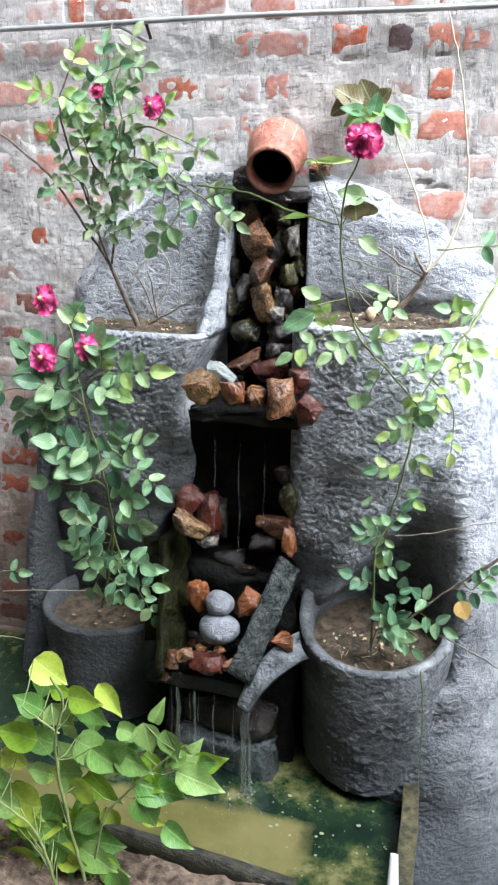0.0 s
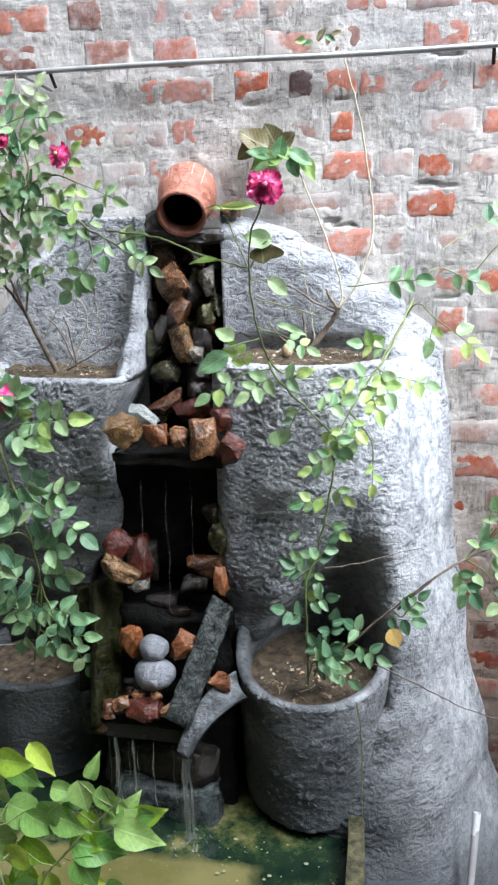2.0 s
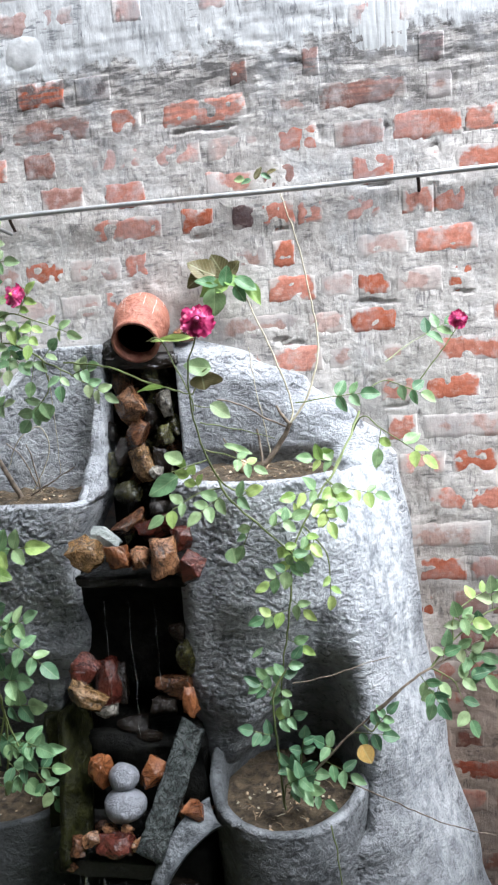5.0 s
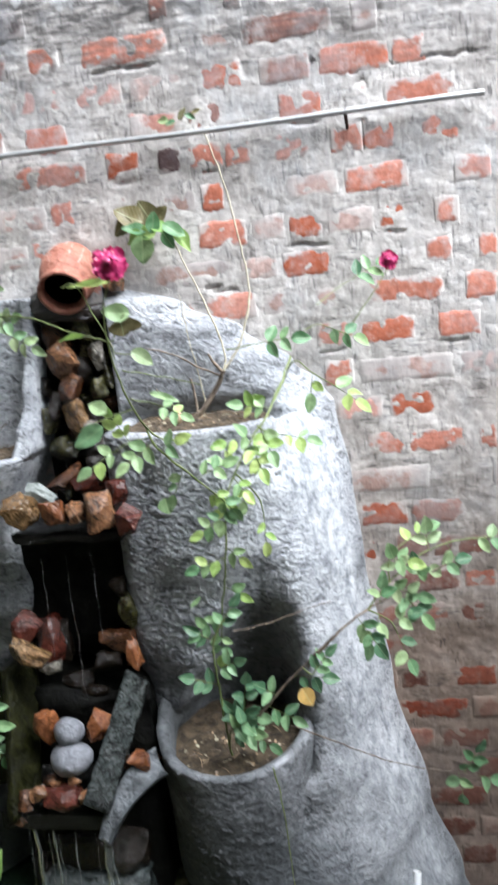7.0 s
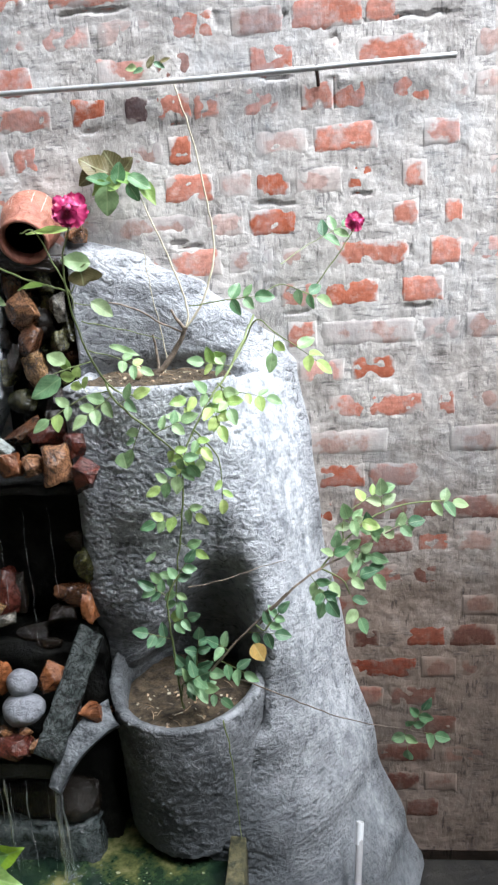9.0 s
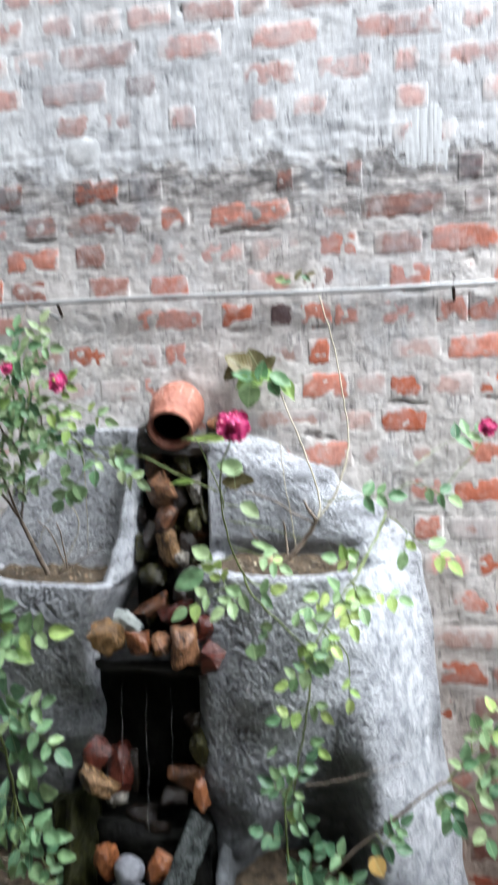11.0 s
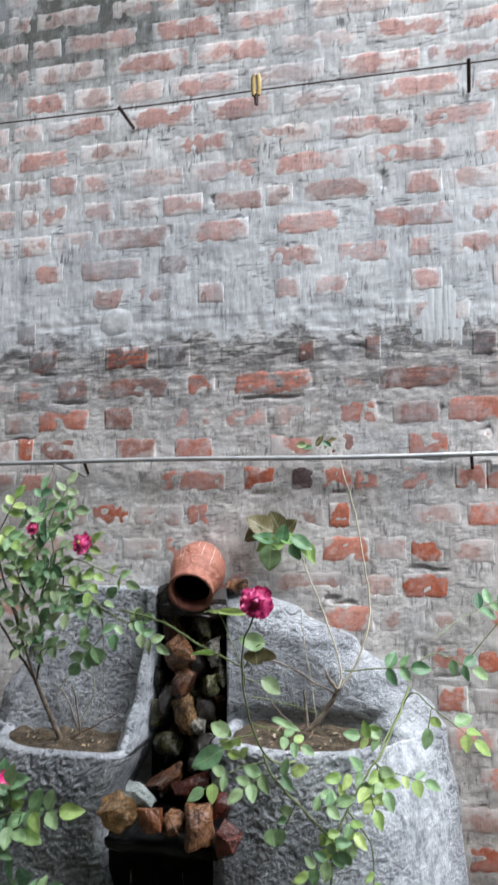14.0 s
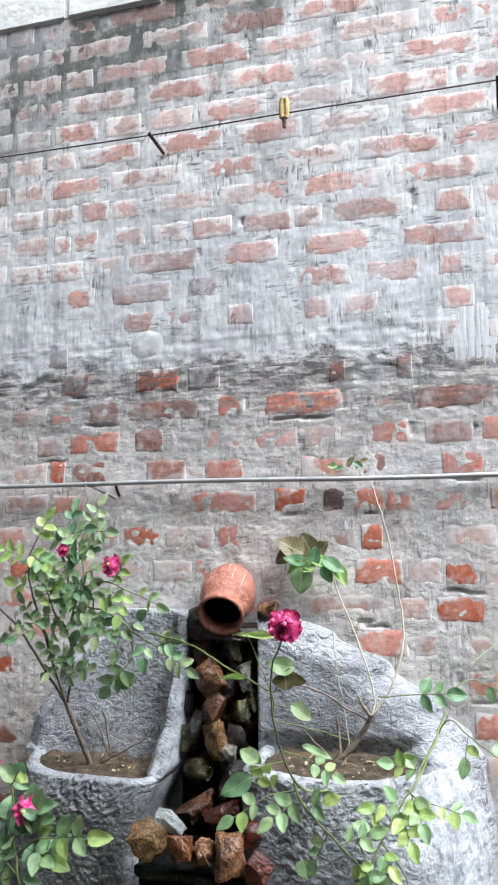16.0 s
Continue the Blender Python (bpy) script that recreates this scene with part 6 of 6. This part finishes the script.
# sapling
for x, y, z, long, wide, tone, turn in (
    (0.045, -0.030, 1.622, 0.075, 0.060, "brown", 155), (0.085, -0.025, 1.628, 0.070, 0.056, "brown", 120), (0.118, -0.030, 1.615, 0.060, 0.046, "brown", 40), (0.030, -0.035, 1.600, 0.055, 0.042, "brown", 215),
    (0.062, -0.055, 1.590, 0.060, 0.034, "green", 172), (0.086, -0.060, 1.580, 0.058, 0.038, "broad", 192), (0.128, -0.055, 1.588, 0.058, 0.034, "broad", -18), (0.152, -0.055, 1.580, 0.060, 0.036, "green", -35),
    (0.170, -0.050, 1.556, 0.058, 0.034, "broad", -55), (0.078, -0.065, 1.545, 0.066, 0.056, "pale", -98), (0.138, -0.060, 1.560, 0.046, 0.030, "green", -62), (0.058, -0.055, 1.572, 0.048, 0.032, "broad", 205), (0.108, -0.060, 1.602, 0.050, 0.034, "green", 80)):
    leaf(wall_sapling, (x, y, z), long, wide, tone, turn)
# fern
leaf(wall_weed, (0.148, -0.020, 1.818), 0.030, 0.019, "pale", 170)
leaf(wall_weed, (0.165, -0.020, 1.810), 0.027, 0.016, "dark", 200)
leaf(wall_weed, (0.194, -0.020, 1.828), 0.034, 0.016, "brown", 60)
leaf(wall_weed, (0.225, -0.020, 1.828), 0.027, 0.014, "brown", 20)
leaf(wall_weed, (0.212, -0.020, 1.818), 0.027, 0.014, "dark", -30)
# special leaves
leaf(right_high, (0.035, -0.470, 1.207), 0.069, 0.040, "green", 210)
leaf(right_high, (0.160, -0.480, 1.345), 0.046, 0.030, "sage", -35)
leaf(right_high, (0.175, -0.420, 1.262), 0.060, 0.016, "pale", -20)
leaf(right_high, (0.056, -0.460, 1.259), 0.042, 0.031, "pale", 150)
leaf(right_high, (0.136, -0.500, 1.401), 0.030, 0.050, "brown", -80)
leaf(right_high, (0.150, -0.500, 1.406), 0.024, 0.055, "brown", -100)
leaf(right_high, (0.127, -0.500, 1.428), 0.050, 0.034, "pale", 170)
leaf(right_high, (0.087, -0.510, 1.480), 0.089, 0.014, "lime", 180)
leaf(right_low, (0.383, -0.370, 0.602), 0.043, 0.038, "yellow", -60)
leaf(left_high, (-0.300, -0.220, 1.329), 0.043, 0.059, "pale", -80)
leaf(right_high, (0.139, -0.370, 1.035), 0.034, 0.038, "pale", -80)
leaf(right_high, (0.013, -0.420, 1.387), 0.064, 0.011, "lime", 180)
leaf(right_low, (0.259, -0.300, 0.470), 0.032, 0.022, "brown", 20)
leaf(right_high, (0.325, -0.280, 1.217), 0.028, 0.046, "lime", -80)
leaf(right_high, (0.170, -0.360, 0.821), 0.012, 0.031, "pale", -50)
# roses
rose(left_low, (-0.453, -0.510, 1.232), 0.030, "pink")
rose(left_low, (-0.467, -0.510, 1.118), 0.029, "pink")
rose(left_low, (-0.366, -0.510, 1.142), 0.028, "pink")
rose(left_high, (-0.311, -0.275, 1.589), 0.025, "pink")
rose(left_high, (-0.438, -0.260, 1.622), 0.016, "crimson")
rose(right_high, (0.155, -0.585, 1.509), 0.029, "crimson")
rose(right_high, (0.617, -0.100, 1.468), 0.021, "crimson")

# ---- litter on the soil ----
lit = random.Random(3)
for cx, cy, rx, ry, z, n in ((0.17, -0.17, 0.13, 0.08, 1.161, 40), (0.2, -0.3, 0.13, 0.12, 0.410, 60), (-0.42, -0.13, 0.15, 0.07, 1.113, 30), (-0.53, -0.2, 0.12, 0.09, 0.338, 12), (-0.05, -0.9, 0.12, 0.12, 0.14, 14)):
    for _ in range(n):
        a, r = lit.uniform(0, math.tau), math.sqrt(lit.random())
        bm = bmesh.new()
        s = lit.uniform(0.0014, 0.0048)
        sheet(bm, [[(s * (u - 1) * lit.uniform(0.8, 1.2), s * 0.7 * (v - 1), s * 0.25 * (u - 1) ** 2) for u in range(3)] for v in range(3)])
        ob = link("leaf_scrap", bm, lit.choice((LITTER, LITTER, STRAW, TWIG)))
        ob.location = (cx + rx * r * math.cos(a), cy + ry * r * math.sin(a), z + 0.006)
        ob.rotation_euler = (lit.uniform(-0.6, 0.6), lit.uniform(-0.6, 0.6), lit.uniform(0, 6))
        tagged(ob, "dry brown scrap of leaf on the soil", "leaf litter", "leaf litter")
for cx, cy, rx, ry, z, n in ((0.2, -0.27, 0.12, 0.10, 0.413, 16), (0.17, -0.17, 0.12, 0.07, 1.164, 16), (-0.42, -0.13, 0.13, 0.06, 1.118, 12)):
    for _ in range(n):
        a, r, turn, long = lit.uniform(0, math.tau), math.sqrt(lit.random()), lit.uniform(0, 6.3), lit.uniform(0.008, 0.03)
        at = Vector((cx + rx * r * math.cos(a), cy + ry * r * math.sin(a), z + 0.005))
        way = Vector((math.cos(turn), math.sin(turn), lit.uniform(-0.1, 0.2))) * long
        bm = bmesh.new()
        tube(bm, [at, at + way * 0.5 + Vector((0.002, 0, 0.002)), at + way], lit.uniform(0.0005, 0.0011), 5)
        tagged(link("dry_twig", bm, lit.choice((LITTER, STRAW, TWIG))), "thin dry twig lying on the soil", "twig", "dry twigs")
bm = bmesh.new()
bmesh.ops.create_icosphere(bm, subdivisions=3, radius=0.013)
bmesh.ops.scale(bm, vec=(0.9, 0.8, 1.2), verts=bm.verts)
ob = tagged(link("white_pebble", bm, LITTER), "pale egg-shaped pebble in the upper pocket", "pebble")
ob.location = (0.135, -0.175, 1.178)

# ---- bricks, the last ----
brick_mesh = {}
for kind, material in BRICK_KINDS.items():
    for variant in range(3):
        bm = bmesh.new()
        us, vs = (0, 0.004, 0.009, 0.016, 0.045, 0.08, 0.112, 0.146, 0.18, 0.206, 0.213, 0.218, 0.222), (0, 0.004, 0.009, 0.016, 0.034, 0.052, 0.059, 0.064, 0.068)
        rows = []
        for v in vs:
            row = []
            for u in us:
                edge = max(0, 1 - min(u, 0.222 - u, v, 0.068 - v) / 0.013)
                q = Vector((u * 30 + variant * 7, v * 30, variant * 3.3))
                wob = 0.005 * edge
                row.append((u + wob * noise.noise(q), -0.0042 + 0.0042 * edge ** 1.5 + 0.0007 * noise.noise(q * 0.8), v + wob * noise.noise(q + Vector((9, 4, 2)))))
            rows.append(row)
        rows = [[(x, 0.03, z) for x, y, z in rows[0]]] + rows + [[(x, 0.03, z) for x, y, z in rows[-1]]]
        rows = [[(row[0][0], 0.03, row[0][2])] + row + [(row[-1][0], 0.03, row[-1][2])] for row in rows]
        sheet(bm, rows)
        me = bpy.data.meshes.new("brick")
        bm.normal_update()
        bm.to_mesh(me)
        bm.free()
        me.shade_smooth()
        me.set_sharp_from_angle(angle=radians(35))
        me.materials.append(material)
        brick_mesh[kind, variant] = me


def lay(kind, x, width, k, proud):
    ob = new("brick", brick_mesh[kind, rnd.randrange(3)])
    ob.location = (x - 0.003, proud, course_z(k) - 0.0045 + rnd.uniform(-0.002, 0.002))
    ob.rotation_euler = (0, rnd.uniform(-0.008, 0.008), 0)
    ob.scale = ((width + 0.006) / 0.222, 1, (0.070 if k < 14 else 0.072) / 0.068 * rnd.uniform(0.95, 1.04))
    ob.parent = wall


rnd = random.Random(5)
for k in range(-13, 26):
    spans = []
    for item in BARE.get(k, "").split(", "):
        if item:
            a, w, kind = item.split()
            spans.append((int(a) / 1000, int(w) / 1000, kind))
    spans.append((0.97, 0, ""))
    x = -1.0 - (0.118 if k % 2 else 0)
    for start, width, kind in spans:
        while start - x > 0.07:
            w = min(0.222, start - x - 0.012)
            if start - x - w < 0.08 and w > 0.15:
                w = (start - x) / 2 - 0.012
            high = k >= 14
            if k < 0 and rnd.random() < 0.45:
                x += w + 0.012
                continue
            if k < 0:
                lay(rnd.choice("ddppwww"), x, w, k, rnd.uniform(0.0062, 0.0080))
            elif k not in (12, 13, 14, 15) and (k > 12 or rnd.random() < 0.6):
                lay("w" if rnd.random() < (0.85 if high else 0.72) else "p", x, w, k, rnd.uniform(0.0072, 0.0083) if high else rnd.uniform(0.0074, 0.0088))
            x += w + 0.012
        if kind:
            lay(kind, start, width, k, rnd.uniform(0.0071, 0.0081) if k >= 12 else rnd.uniform(0.0070, 0.0082))
            x = start + width + 0.012
